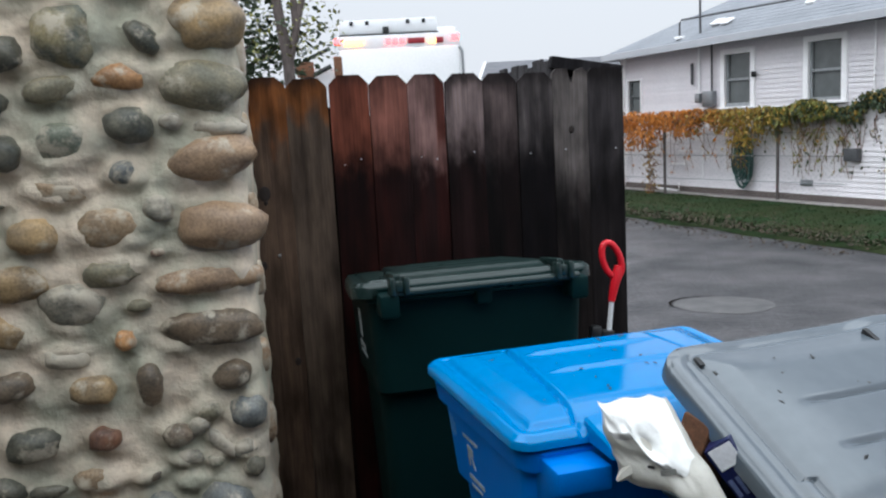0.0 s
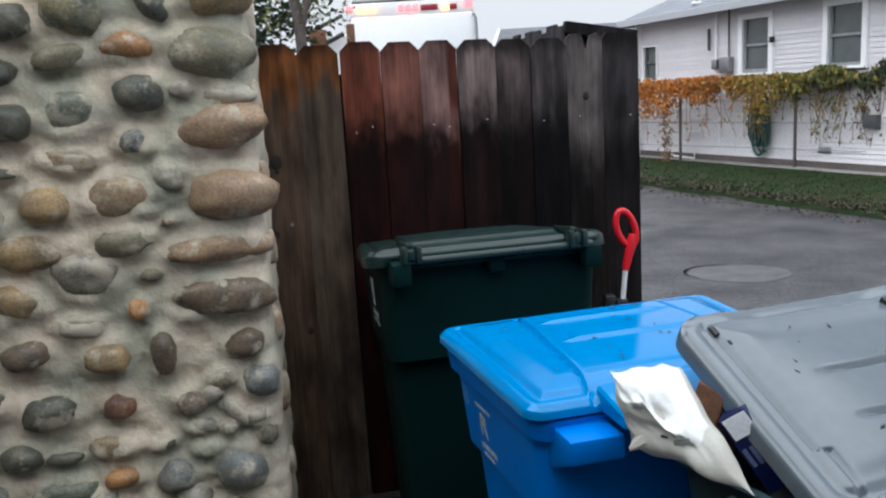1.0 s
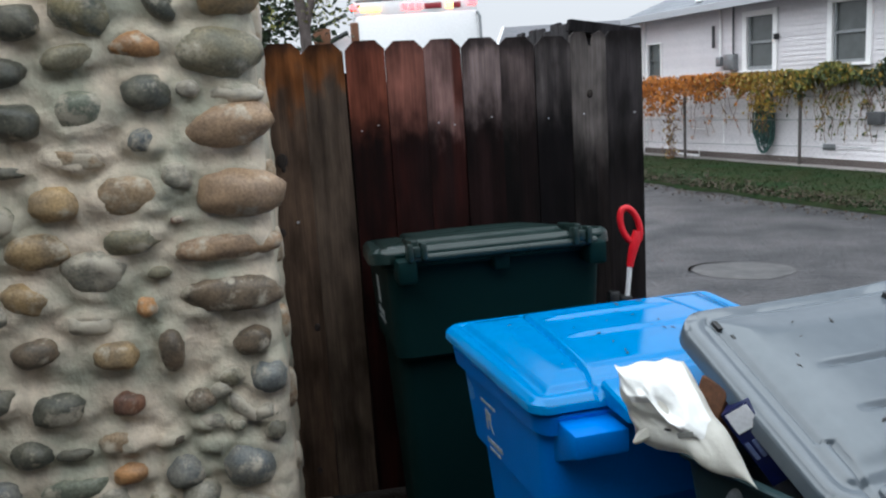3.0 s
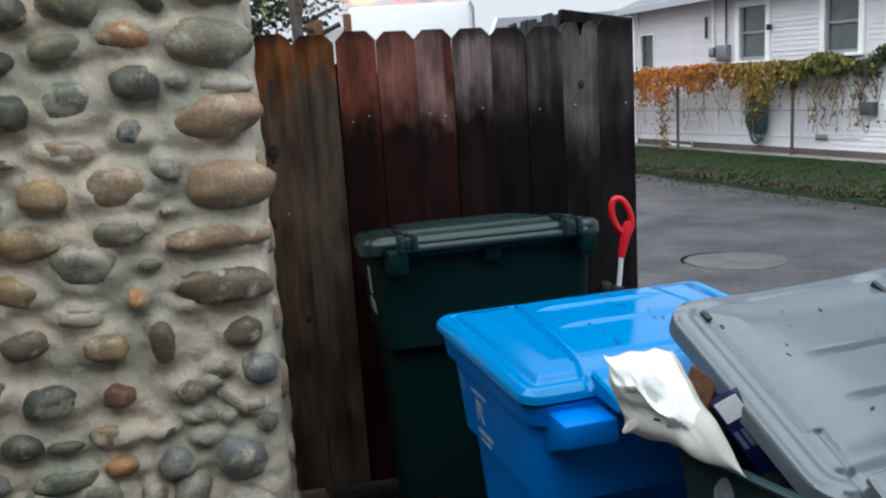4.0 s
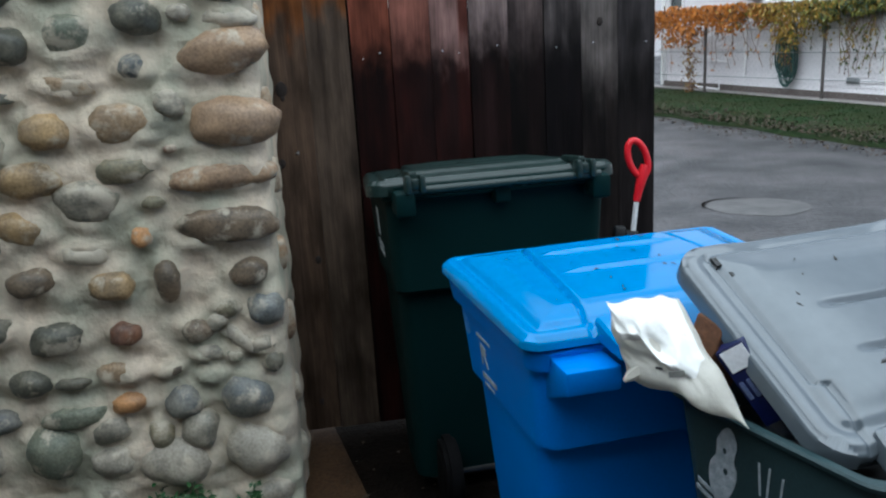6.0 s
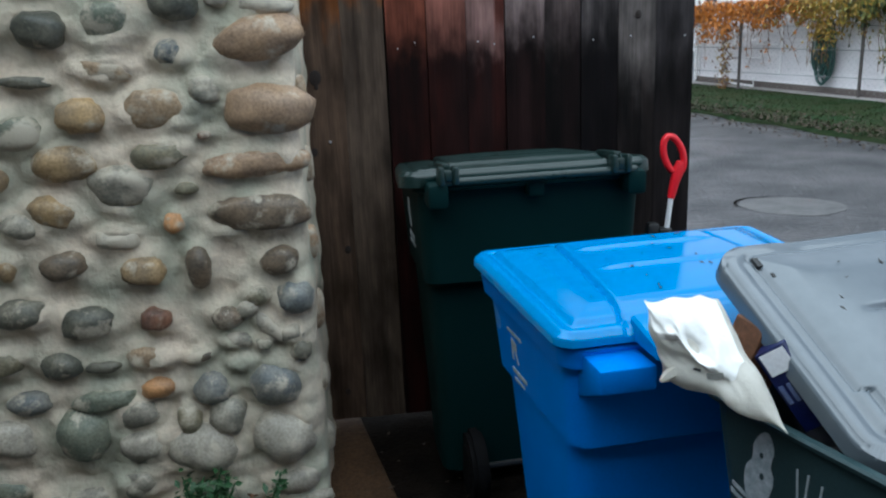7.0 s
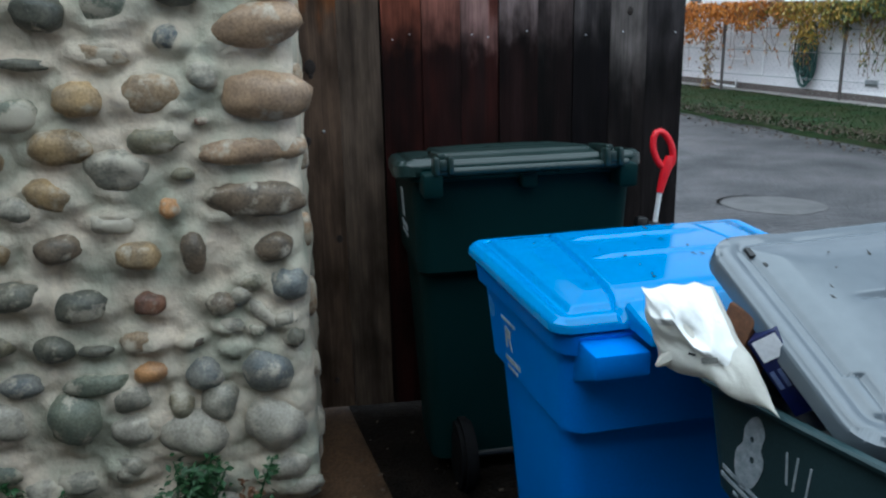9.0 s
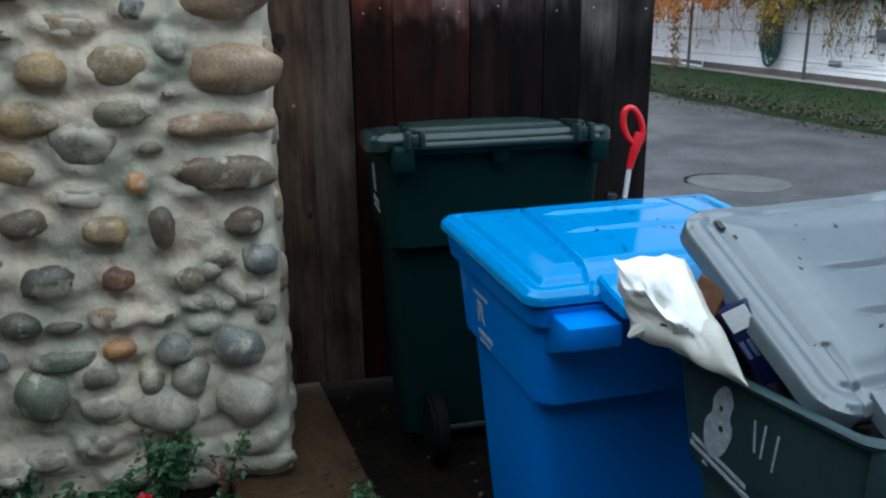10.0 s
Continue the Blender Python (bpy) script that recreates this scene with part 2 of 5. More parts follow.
GLASS = material("dark_window_glass", (0.085, 0.093, 0.093), 0.12, (0.115, 0.122, 0.12), 1.5, 8, 0.0, spread=0.1, rough_spread=0.05)
SHINGLE = material("pale_grey_shingles", (0.25, 0.26, 0.285), 0.7, (0.19, 0.2, 0.22), 2, 40, 0.4, spread=0.14)
CEMENT = material("stained_foundation", (0.13, 0.105, 0.095), 0.8, (0.08, 0.064, 0.058), 2, 50, 0.4)
PATH_CEMENT = material("pale_concrete", (0.3, 0.27, 0.26), 0.7, None, 2, 50, 0.3)
GRASS = material("wet_grass", (0.009, 0.032, 0.009), 0.8, (0.026, 0.026, 0.009), 1.2, 40, 0.5, spread=0.4, gloss=0.1)
LITTER = material("fallen_leaves", (0.045, 0.026, 0.01), 0.7, (0.024, 0.015, 0.007), 3, 40, 0.3, spread=0.4)
BARK = material("grey_bark", (0.14, 0.11, 0.1), 0.85, (0.08, 0.065, 0.06), 6, 50, 0.8, spread=0.3, stretch=(1, 1, 0.3))
LEAF = {k: material(k + "_leaves", a, 0.5, b, 9, 60, 0.0, spread=0.25) for k, a, b in (
    ("orange", (0.56, 0.2, 0.02), (0.42, 0.14, 0.02)), ("yellow", (0.36, 0.225, 0.03), (0.27, 0.17, 0.03)), ("olive", (0.14, 0.16, 0.03), (0.2, 0.18, 0.035)),
    ("brown", (0.2, 0.09, 0.04), (0.12, 0.06, 0.03)), ("dark", (0.03, 0.05, 0.025), (0.05, 0.075, 0.03)), ("fresh", (0.025, 0.085, 0.022), (0.018, 0.055, 0.018)))}
TRUCK = material("white_truck_paint", (0.8, 0.8, 0.81), 0.35, (0.72, 0.72, 0.73), 1, 30, 0.05, spread=0.05)
AMBER_ON, RED_ON = glowing("lit_amber_lens", (1.0, 0.34, 0.03), 9.0), glowing("lit_red_lens", (1.0, 0.022, 0.024), 9.0)
RED_OFF = material("red_lens", (0.3, 0.02, 0.03), 0.3, None, 10, 60, 0)
PETAL = material("red_petals", (0.6, 0.01, 0.02), 0.5, (0.4, 0.01, 0.015), 30, 90, 0.1)
BLADE = material("dark_green_blades", (0.008, 0.034, 0.01), 0.7, (0.024, 0.028, 0.009), 1.5, 30, 0, spread=0.35, gloss=0.1)


# ---- building helpers ----
def finish(name, bm, mats, smooth=True, angle=40):
    me = bpy.data.meshes.new(name)
    bmesh.ops.recalc_face_normals(bm, faces=bm.faces)
    bm.to_mesh(me)
    bm.free()
    for m in mats if isinstance(mats, (list, tuple)) else [mats]:
        me.materials.append(m)
    if smooth:
        me.shade_smooth()
        me.set_sharp_from_angle(angle=radians(angle))
    return me


def thing(name, label, category, m=None, group="", kind=""):
    ob = tagged(new(name), label, category, group, kind)
    ob.matrix_world = m or Matrix()
    return ob


def part(name, bm, mat, parent, label="", m=None, smooth=True, angle=40):
    ob = new(name, finish(name, bm, mat, smooth, angle))
    ob.parent = parent
    if m is not None:
        ob.matrix_local = m
    if label:
        ob["label"] = label
    return ob


def block(bm, lo, hi, bevel=0.0, segments=2):
    """A box between two corners, added to bm, with bevelled edges."""
    made = bmesh.ops.create_cube(bm, size=1)["verts"]
    for v in made:
        v.co = Vector([(a + b) / 2 + c * (b - a) for a, b, c in zip(lo, hi, v.co)])
    if bevel:
        bmesh.ops.bevel(bm, geom=list({e for v in made for e in v.link_edges}), offset=bevel, segments=segments, affect="EDGES", profile=0.5)
    return bm


def boxed(lo, hi, bevel=0.0):
    return block(bmesh.new(), lo, hi, bevel)


def tube(bm, points, radii, sides=8, cap=True, closed=False):
    """A tube of that radius at each point along a bent line."""
    rings = []
    pts = [Vector(p) for p in points]
    for i, p in enumerate(pts):
        d = (pts[(i + 1) % len(pts)] - pts[i - 1] if closed else pts[min(i + 1, len(pts) - 1)] - pts[max(i - 1, 0)]).normalized()
        side = d.cross(Vector((0, 1, 0)) if closed else Vector((0, 0, 1)) if abs(d.z) < 0.9 else Vector((1, 0, 0))).normalized()
        up = side.cross(d)
        r = radii[i] if isinstance(radii, (list, tuple)) else radii
        rings.append([bm.verts.new(p + side * r * math.cos(2 * math.pi * k / sides) + up * r * math.sin(2 * math.pi * k / sides)) for k in range(sides)])
    for a, b in zip(rings, rings[1:] + (rings[:1] if closed else [])):
        for k in range(sides):
            bm.faces.new((a[k], a[(k + 1) % sides], b[(k + 1) % sides], b[k]))
    if cap and not closed:
        bm.faces.new(rings[0][::-1])
        bm.faces.new(rings[-1])
    return bm


def rounded(x0, x1, y0, y1, r, z, steps=5):
    """A rounded rectangle's corner points at height z."""
    pts = []
    for cx, cy, a in ((x1 - r, y1 - r, 0), (x0 + r, y1 - r, 90), (x0 + r, y0 + r, 180), (x1 - r, y0 + r, 270)):
        for k in range(steps + 1):
            t = radians(a + 90 * k / steps)
            pts.append((cx + r * math.cos(t), cy + r * math.sin(t), z))
    return pts


def loft(bm, sections, cap_start=True, cap_end=True):
    rings = [[bm.verts.new(p) for p in s] for s in sections]
    n = len(rings[0])
    for a, b in zip(rings, rings[1:]):
        for k in range(n):
            bm.faces.new((a[k], a[(k + 1) % n], b[(k + 1) % n], b[k]))
    if cap_start:
        bm.faces.new(rings[0][::-1])
    if cap_end:
        bm.faces.new(rings[-1])
    return bm


def leaf_cloud(bm, places, size, rng, tilt=1.0, droop=False):
    """Small folded leaves at the given places."""
    for p in places:
        s = size * rng.uniform(0.6, 1.4)
        e = Euler((rng.uniform(-tilt, tilt), rng.uniform(-tilt, tilt), rng.uniform(0, 6.28))).to_matrix()
        if droop:
            e = Euler((rng.gauss(1.5, 0.45), rng.gauss(0, 0.4), rng.uniform(0, 6.28))).to_matrix()
        a, b, c, d = (bm.verts.new(Vector(p) + e @ Vector(q)) for q in ((0, -s, 0), (s * 0.55, 0, s * 0.2), (0, s, 0), (-s * 0.55, 0, s * 0.2)))
        bm.faces.new((a, b, c))
        bm.faces.new((a, c, d))
    return bm


# ---- ground ----
rng = random.Random(4)
bm = bmesh.new()
bmesh.ops.create_grid(bm, x_segments=60, y_segments=60, size=1)
for v in bm.verts:
    x, y = v.co.x, v.co.y
    v.co = Vector((math.copysign(abs(x) ** 3, x) * 300, 8 + math.copysign(abs(y) ** 3, y) * 300, 0))
ground = tagged(new("ground", finish("ground", bm, ASPHALT)), "wet dark grey asphalt alley with shallow puddles", "ground", kind="structure")

bm = bmesh.new()
for k in range(40):
    a = 2 * math.pi * k / 40
    r = 1 + 0.13 * noise.noise(Vector((math.cos(a) * 1.5, math.sin(a) * 1.5, 3)))
    bm.verts.new((0.4 * r * math.cos(a), 0.3 * r * math.sin(a), 0))
bm.faces.new(bm.verts)
ext = bmesh.ops.extrude_face_region(bm, geom=bm.faces[:])
for v in ext["geom"]:
    if isinstance(v, bmesh.types.BMVert):
        v.co.z -= 0.03
patch = tagged(new("road_patch", finish("road_patch", bm, PATCH)), "round worn patch of pale asphalt in the alley", "patch", kind="structure")
patch.matrix_world = pose(2.24, 6.72, 0.004, rz=-15)
bm = bmesh.new()
for k in range(13):
    a = radians(95 + 9 * k)
    for r in (0.41, 0.41 + 0.025 * math.sin(math.pi * k / 12) + 0.004):
        bm.verts.new((r * math.cos(a), 0.76 * r * math.sin(a), 0))
bm.verts.ensure_lookup_table()
for k in range(12):
    bm.faces.new([bm.verts[i] for i in (2 * k, 2 * k + 1, 2 * k + 3, 2 * k + 2)])
crack = tagged(new("road_crack", finish("road_crack", bm, SOIL)), "dark wet crack round the worn patch", "crack", kind="structure")
crack.matrix_world = pose(2.24, 6.72, 0.008, rz=-15)

# soil under the bins and along the stone wall, coloured near black for shade there
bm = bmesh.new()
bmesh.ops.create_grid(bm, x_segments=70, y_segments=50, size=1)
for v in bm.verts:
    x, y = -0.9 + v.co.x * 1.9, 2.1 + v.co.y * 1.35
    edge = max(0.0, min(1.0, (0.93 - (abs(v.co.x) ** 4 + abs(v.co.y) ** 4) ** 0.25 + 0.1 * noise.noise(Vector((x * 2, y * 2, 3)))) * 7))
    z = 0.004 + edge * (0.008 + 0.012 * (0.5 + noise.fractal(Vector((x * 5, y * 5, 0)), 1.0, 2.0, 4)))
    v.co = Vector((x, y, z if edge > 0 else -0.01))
tagged(new("soil", finish("soil", bm, SOIL)), "damp soil strip along wall and fence, shade darkened into its colour", "soil", kind="structure")

# concrete kerb that runs from the wall's end to the viewer
bm = bmesh.new()
block(bm, (-0.42, -1.15, -0.05), (0.0, 0.0, 0.03), 0.012)
for v in bm.verts:
    v.co.z += 0.006 * noise.noise(v.co * 9) if v.co.z > 0 else 0
kerb = tagged(new("kerb", finish("kerb", bm, KERB)), "muddy brown concrete footing strip beside the wall", "kerb", kind="structure")
kerb.matrix_world = pose(-0.57, 3.17, 0, rz=20.5)

# ---- cobble wall ----
WALL_END, WALL_FAR, WALL_TOP, WALL_THICK = -0.562, -2.3, 2.6, 0.56
wall_at = pose(0, 2.58, 0, rz=math.degrees(math.atan(0.17)))
STONES = []


def stone(x, z, w, h, turn, kind, bury=0.4):
    """A cobble bedded in the wall's face: its middle along the wall and up, its width, height and turn, and how deep the mortar holds it (0 to 1)."""
    STONES.append((x, z, w, h, turn, kind, bury))


stone(-1.186, 1.831, 0.140, 0.092, 5, "dark", 0.10)
stone(-1.005, 1.874, 0.161, 0.168, -3, "mixed", 0.50)
stone(-0.807, 1.863, 0.109, 0.066, -47, "dark", 0.30)
stone(-0.883, 1.756, 0.140, 0.074, -4, "orange", 0.75)
stone(-1.054, 1.733, 0.156, 0.069, 8, "olive", 0.30)
stone(-0.659, 1.728, 0.236, 0.143, -8, "olive", 0.40)
stone(-1.246, 1.703, 0.150, 0.080, -9, "dark", 0.20)
stone(-1.220, 1.567, 0.138, 0.106, -7, "dark", 0.10)
stone(-1.051, 1.583, 0.166, 0.130, 4, "green", 0.80)
stone(-0.864, 1.625, 0.131, 0.100, -2, "dark", 0.05)
stone(-0.652, 1.523, 0.242, 0.124, 10, "brown", 0.20)
stone(-0.892, 1.492, 0.087, 0.076, -4, "blue", 0.85)
stone(-1.071, 1.454, 0.140, 0.064, -10, "tan", 0.80)
stone(-1.370, 1.586, 0.080, 0.083, -4, "rust", 0.20)
stone(-1.278, 1.430, 0.121, 0.032, -5, "dark", 0.50)
stone(-0.812, 1.390, 0.088, 0.081, -5, "grey", 0.50)
stone(-1.148, 1.335, 0.139, 0.100, -1, "ochre", 0.15)
stone(-0.949, 1.343, 0.198, 0.113, 0, "tan", 0.60)
stone(-0.640, 1.327, 0.251, 0.144, -2, "brown", 0.25)
stone(-1.336, 1.291, 0.149, 0.103, -5, "green", 0.75)
stone(-0.957, 1.214, 0.149, 0.079, 5, "olive", 0.30)
stone(-0.823, 1.263, 0.038, 0.023, 5, "rust", 0.30)
stone(-1.210, 1.202, 0.180, 0.101, -1, "ochre", 0.50)
stone(-0.688, 1.175, 0.305, 0.080, 1, "brown", 0.40)
stone(-1.419, 1.165, 0.092, 0.084, 5, "ochre", 0.30)
stone(-1.069, 1.136, 0.176, 0.133, -5, "grey", 0.75)
stone(-0.889, 1.114, 0.064, 0.037, 3, "olive", 0.40)
stone(-0.694, 1.033, 0.275, 0.112, -2, "umber", 0.45)
stone(-1.260, 1.064, 0.145, 0.087, -14, "ochre", 0.60)
stone(-1.359, 1.030, 0.117, 0.074, -17, "grey", 0.65)
stone(-0.935, 1.017, 0.058, 0.061, -16, "orange", 0.20)
stone(-1.106, 0.974, 0.120, 0.058, -6, "grey", 0.85)
stone(-1.496, 0.943, 0.092, 0.101, -6, "umber", 0.30)
stone(-1.258, 0.909, 0.137, 0.089, 9, "umber", 0.10)
stone(-1.040, 0.878, 0.128, 0.088, 5, "ochre", 0.25)
stone(-0.881, 0.882, 0.074, 0.127, -4, "umber", 0.25)
stone(-0.647, 0.884, 0.112, 0.078, 13, "umber", 0.20)
stone(-1.404, 0.774, 0.150, 0.089, 7, "dark", 0.10)
stone(-1.220, 0.731, 0.154, 0.094, 0, "dark", 0.40)
stone(-1.023, 0.731, 0.088, 0.067, 0, "rust", 0.20)
stone(-0.815, 0.720, 0.099, 0.071, 5, "umber", 0.30)
stone(-0.612, 0.768, 0.106, 0.102, -17, "blue", 0.35)
stone(-0.715, 0.630, 0.047, 0.043, -4, "green", 0.40)
stone(-0.607, 0.597, 0.062, 0.065, -36, "dark", 0.40)
stone(-1.311, 0.605, 0.123, 0.086, 0, "dark", 0.20)
stone(-1.485, 0.618, 0.137, 0.077, 12, "olive", 0.40)
stone(-1.191, 0.590, 0.094, 0.036, -2, "dark", 0.40)
stone(-1.053, 0.608, 0.128, 0.065, -1, "tan", 0.80)
stone(-0.910, 0.601, 0.070, 0.036, 9, "umber", 0.60)
stone(-1.417, 0.491, 0.127, 0.069, 2, "blue", 0.30)
stone(-1.206, 0.483, 0.185, 0.073, 2, "green", 0.35)
stone(-1.040, 0.511, 0.104, 0.066, 6, "orange", 0.30)
stone(-0.883, 0.493, 0.118, 0.107, 9, "blue", 0.45)
stone(-0.694, 0.492, 0.159, 0.145, -9, "blue", 0.35)
stone(-1.495, 0.381, 0.158, 0.128, -10, "pale", 0.40)
stone(-1.279, 0.375, 0.158, 0.173, -5, "green", 0.30)
stone(-1.108, 0.432, 0.123, 0.091, 17, "grey", 0.60)
stone(-1.114, 0.329, 0.139, 0.099, 4, "pale", 0.30)
stone(-0.964, 0.398, 0.074, 0.087, -5, "olive", 0.50)
stone(-0.847, 0.401, 0.112, 0.117, -5, "grey", 0.40)
stone(-0.935, 0.294, 0.242, 0.162, -5, "pale", 0.45)
stone(-0.683, 0.311, 0.194, 0.178, -9, "pale", 0.35)
stone(-1.152, 0.190, 0.103, 0.093, 4, "grey", 0.60)
stone(-1.534, 0.206, 0.137, 0.078, -12, "green", 0.60)
stone(-0.660, 0.157, 0.163, 0.087, 11, "pale", 0.40)
stone(-1.418, 0.908, 0.055, 0.071, -4, "ochre", 0.70)
stone(-0.755, 0.743, 0.071, 0.052, 22, "grey", 0.50)
stone(-0.691, 0.679, 0.112, 0.046, -45, "pale", 0.40)
stone(-0.719, 0.781, 0.086, 0.059, 7, "olive", 0.60)
stone(-0.633, 0.657, 0.071, 0.050, 7, "grey", 0.50)
stone(-0.794, 0.647, 0.086, 0.043, -4, "grey", 0.70)
stone(-0.788, 0.574, 0.074, 0.044, 2, "grey", 0.80)
stone(-1.137, 0.204, 0.116, 0.089, -1, "grey", 0.60)
stone(-0.628, 0.084, 0.170, 0.061, 8, "grey", 0.40)
stone(-1.292, 0.154, 0.137, 0.078, -1, "grey", 0.60)
stone(-0.883, 0.131, 0.154, 0.080, -6, "grey", 0.70)
stone(-1.402, 0.130, 0.113, 0.098, -6, "pale", 0.70)
stone(-0.629, 1.896, 0.207, 0.141, -10, "ochre", 0.40)
stone(-1.061, 0.064, 0.119, 0.068, -1, "grey", 0.40)
stone(-0.871, 0.054, 0.138, 0.081, -1, "pale", 0.40)
stone(-1.059, 2.056, 0.155, 0.115, -3, "tan", 0.40)
stone(-0.859, 2.037, 0.174, 0.103, -3, "olive", 0.40)
stone(-0.666, 2.047, 0.224, 0.134, -3, "brown", 0.40)
stone(-0.752, 1.630, 0.061, 0.046, -3, "pale", 0.40)
stone(-0.623, 1.607, 0.139, 0.053, -3, "pale", 0.85)
stone(-1.342, 1.802, 0.151, 0.131, -3, "tan", 0.40)
stone(-1.339, 2.033, 0.163, 0.128, -3, "grey", 0.40)
# cobbles round the wall's end and up to its top
for k in range(14):
    stone(WALL_END - rng.uniform(0.15, 1.6), 2.14 + 0.03 * k, rng.uniform(0.11, 0.2), rng.uniform(0.07, 0.12), rng.uniform(-10, 10), rng.choice(["tan", "grey", "dark", "ochre"]))


def relief(x, z):
    """How far the mortar stands out at a place on the face."""
    out = 0.02 * noise.fractal(Vector((x * 5, z * 6, 1)), 0.9, 2.0, 5) + 0.009 * noise.noise(Vector((x * 16, z * 22, 5))) + 0.004 * noise.noise(Vector((x * 40, z * 45, 9)))
    best = 0.0
    for sx, sz, w, h, turn, kind, bury in STONES:
        if abs(x - sx) < w and abs(z - sz) < h * 1.2:
            a = radians(turn)
            dx, dz = (x - sx) * math.cos(a) + (z - sz) * math.sin(a), -(x - sx) * math.sin(a) + (z - sz) * math.cos(a)
            d = math.hypot(dx / (w / 2), dz / (h / 2))
            best = max(best, (0.017 + 0.016 * bury + 0.018 * noise.noise(Vector((x * 14, z * 14, sx * 9)))) * max(0.0, min(1.0, (1.75 - d) / 0.75)))
    return out + best


bm = bmesh.new()
nx, nz = 130, 195
face = []
for i in range(nx + 1):
    col = []
    for j in range(nz + 1):
        z = WALL_TOP * j / nz - 0.02
        end = WALL_END + 0.012 * noise.noise(Vector((3, 0, z * 6)))
        x = WALL_FAR + (end - WALL_FAR) * i / nx
        soft = 0.03 * max(0.0, 1 - (end - x) / 0.05) ** 2
        col.append(bm.verts.new((x, -relief(x, z) + soft, z)))
    face.append(col)
side = []
for i in range(1, 9):
    col = []
    for j in range(nz + 1):
        z = WALL_TOP * j / nz - 0.02
        y = 0.03 + (WALL_THICK - 0.03) * i / 8
        col.append(bm.verts.new((WALL_END + 0.012 * noise.noise(Vector((3, 0, z * 6))) + 0.014 * noise.noise(Vector((y * 14, 2, z * 12))), y, z)))
    side.append(col)
rows = face + side
for a, b in zip(rows, rows[1:]):
    for j in range(nz):
        bm.faces.new((a[j], b[j], b[j + 1], a[j + 1]))
back = [bm.verts.new((WALL_FAR, WALL_THICK, z)) for z in (-0.02, WALL_TOP - 0.02)]
bm.faces.new((side[-1][0], back[0], back[1], side[-1][-1]))
block(bm, (WALL_FAR, 0.045, -0.02), (WALL_END - 0.03, WALL_THICK - 0.004, WALL_TOP - 0.022))
wall = tagged(new("wall_cobble", finish("wall_cobble", bm, MORTAR, angle=80)), "rounded river cobbles set in sandy mortar, rough end", "wall", kind="structure")
wall.matrix_world = wall_at

ball = bmesh.new()
bmesh.ops.create_icosphere(ball, subdivisions=3, radius=1)
unit = [v.co.copy() for v in ball.verts]
faces = [[v.index for v in f.verts] for f in ball.faces]
ball.free()


def cobble(w, h, seed, square=0.75):
    """A rounded, slightly lumpy river stone with flat-ish faces."""
    verts = []
    deep = min(w, h) * 0.55
    for u in unit:
        p = Vector([math.copysign(abs(c) ** square, c) for c in u])
        lump = 1 + 0.16 * noise.noise(u * 1.4 + Vector((seed, 0, 0))) + 0.09 * noise.noise(u * 3.2 + Vector((0, seed, 0))) + 0.03 * noise.noise(u * 7 + Vector((seed, seed, 0))) + 0.012 * noise.noise(u * 14)
        verts.append((p.x * w / 2 * lump, p.y * deep * lump, p.z * h / 2 * lump))
    me = bpy.data.meshes.new("stone")
    me.from_pydata(verts, [], faces)
    me.shade_smooth()
    return me


for k, (x, z, w, h, turn, kind, bury) in enumerate(STONES):
    grow = 1.0 + 0.14 * bury
    me = cobble(w * grow, h * grow, k * 3.7, rng.uniform(0.78, 1.0))
    me.materials.append(STONE[kind])
    ob = new("stone", me)
    ob.parent = wall
    ob.color = (bury, bury, bury, 1)
    small = min(w, h) * grow
    ob.matrix_local = pose(x, small * 0.55 - small * (0.38 - 0.29 * bury) - 0.03, z, 0, -turn, 0) @ pose(0, 0, 0, rng.uniform(-8, 8), 0, rng.uniform(-8, 8))
# rough cobbles on the wall's end face
for k in range(9):
    h = rng.uniform(0.1, 0.15)
    me = cobble(0.07, h, 300 + k * 2.3)
    me.materials.append(STONE[rng.choice(["tan", "umber", "grey", "brown"])])
    ob = new("stone", me)
    ob.parent = wall
    ob.matrix_local = pose(WALL_END - 0.012, 0.16 + rng.uniform(-0.04, 0.1), 0.2 + 0.23 * k)

# ---- board fence ----
FENCE_YAW = math.degrees(math.atan(0.222))
fence = thing("fence", "weathered dog-eared board fence, stained dark by rain", "fence", pose(0, 3.236, 0, rz=FENCE_YAW))


def board(x0, x1, top, bottom, mat, lean=0.0, seed=0, notch=False, ear=0.032):
    """A dog-eared fence board with a slightly wavering outline."""
    bm = bmesh.new()
    outline = [(x0, bottom)]
    n = 14
    for j in range(1, n):
        outline.append((x0 + 0.0015 * noise.noise(Vector((seed, j * 0.8, 0))), bottom + (top - ear - bottom) * j / n))
    outline += [(x0, top - ear), (x0 + ear, top)]
    if notch:
        outline += [(x0 + 0.06, top), (x0 + 0.072, top - 0.05), (x0 + 0.085, top - 0.06), (x0 + 0.095, top - 0.01)]
    outline += [(x1 - ear, top), (x1, top - ear)]
    for j in range(n - 1, 0, -1):
        outline.append((x1 + 0.0015 * noise.noise(Vector((seed, 5, j * 0.8))), bottom + (top - ear - bottom) * j / n))
    outline.append((x1, bottom))
    f = bm.faces.new([bm.verts.new((x, 0, z)) for x, z in outline])
    ext = bmesh.ops.extrude_face_region(bm, geom=[f])
    for v in ext["geom"]:
        if isinstance(v, bmesh.types.BMVert):
            v.co.y += 0.017
    ob = part("board", bm, mat, fence, smooth=False)
    ob.matrix_local = pose(0, rng.uniform(-0.004, 0.003), 0, 0, lean, 0)
    return ob


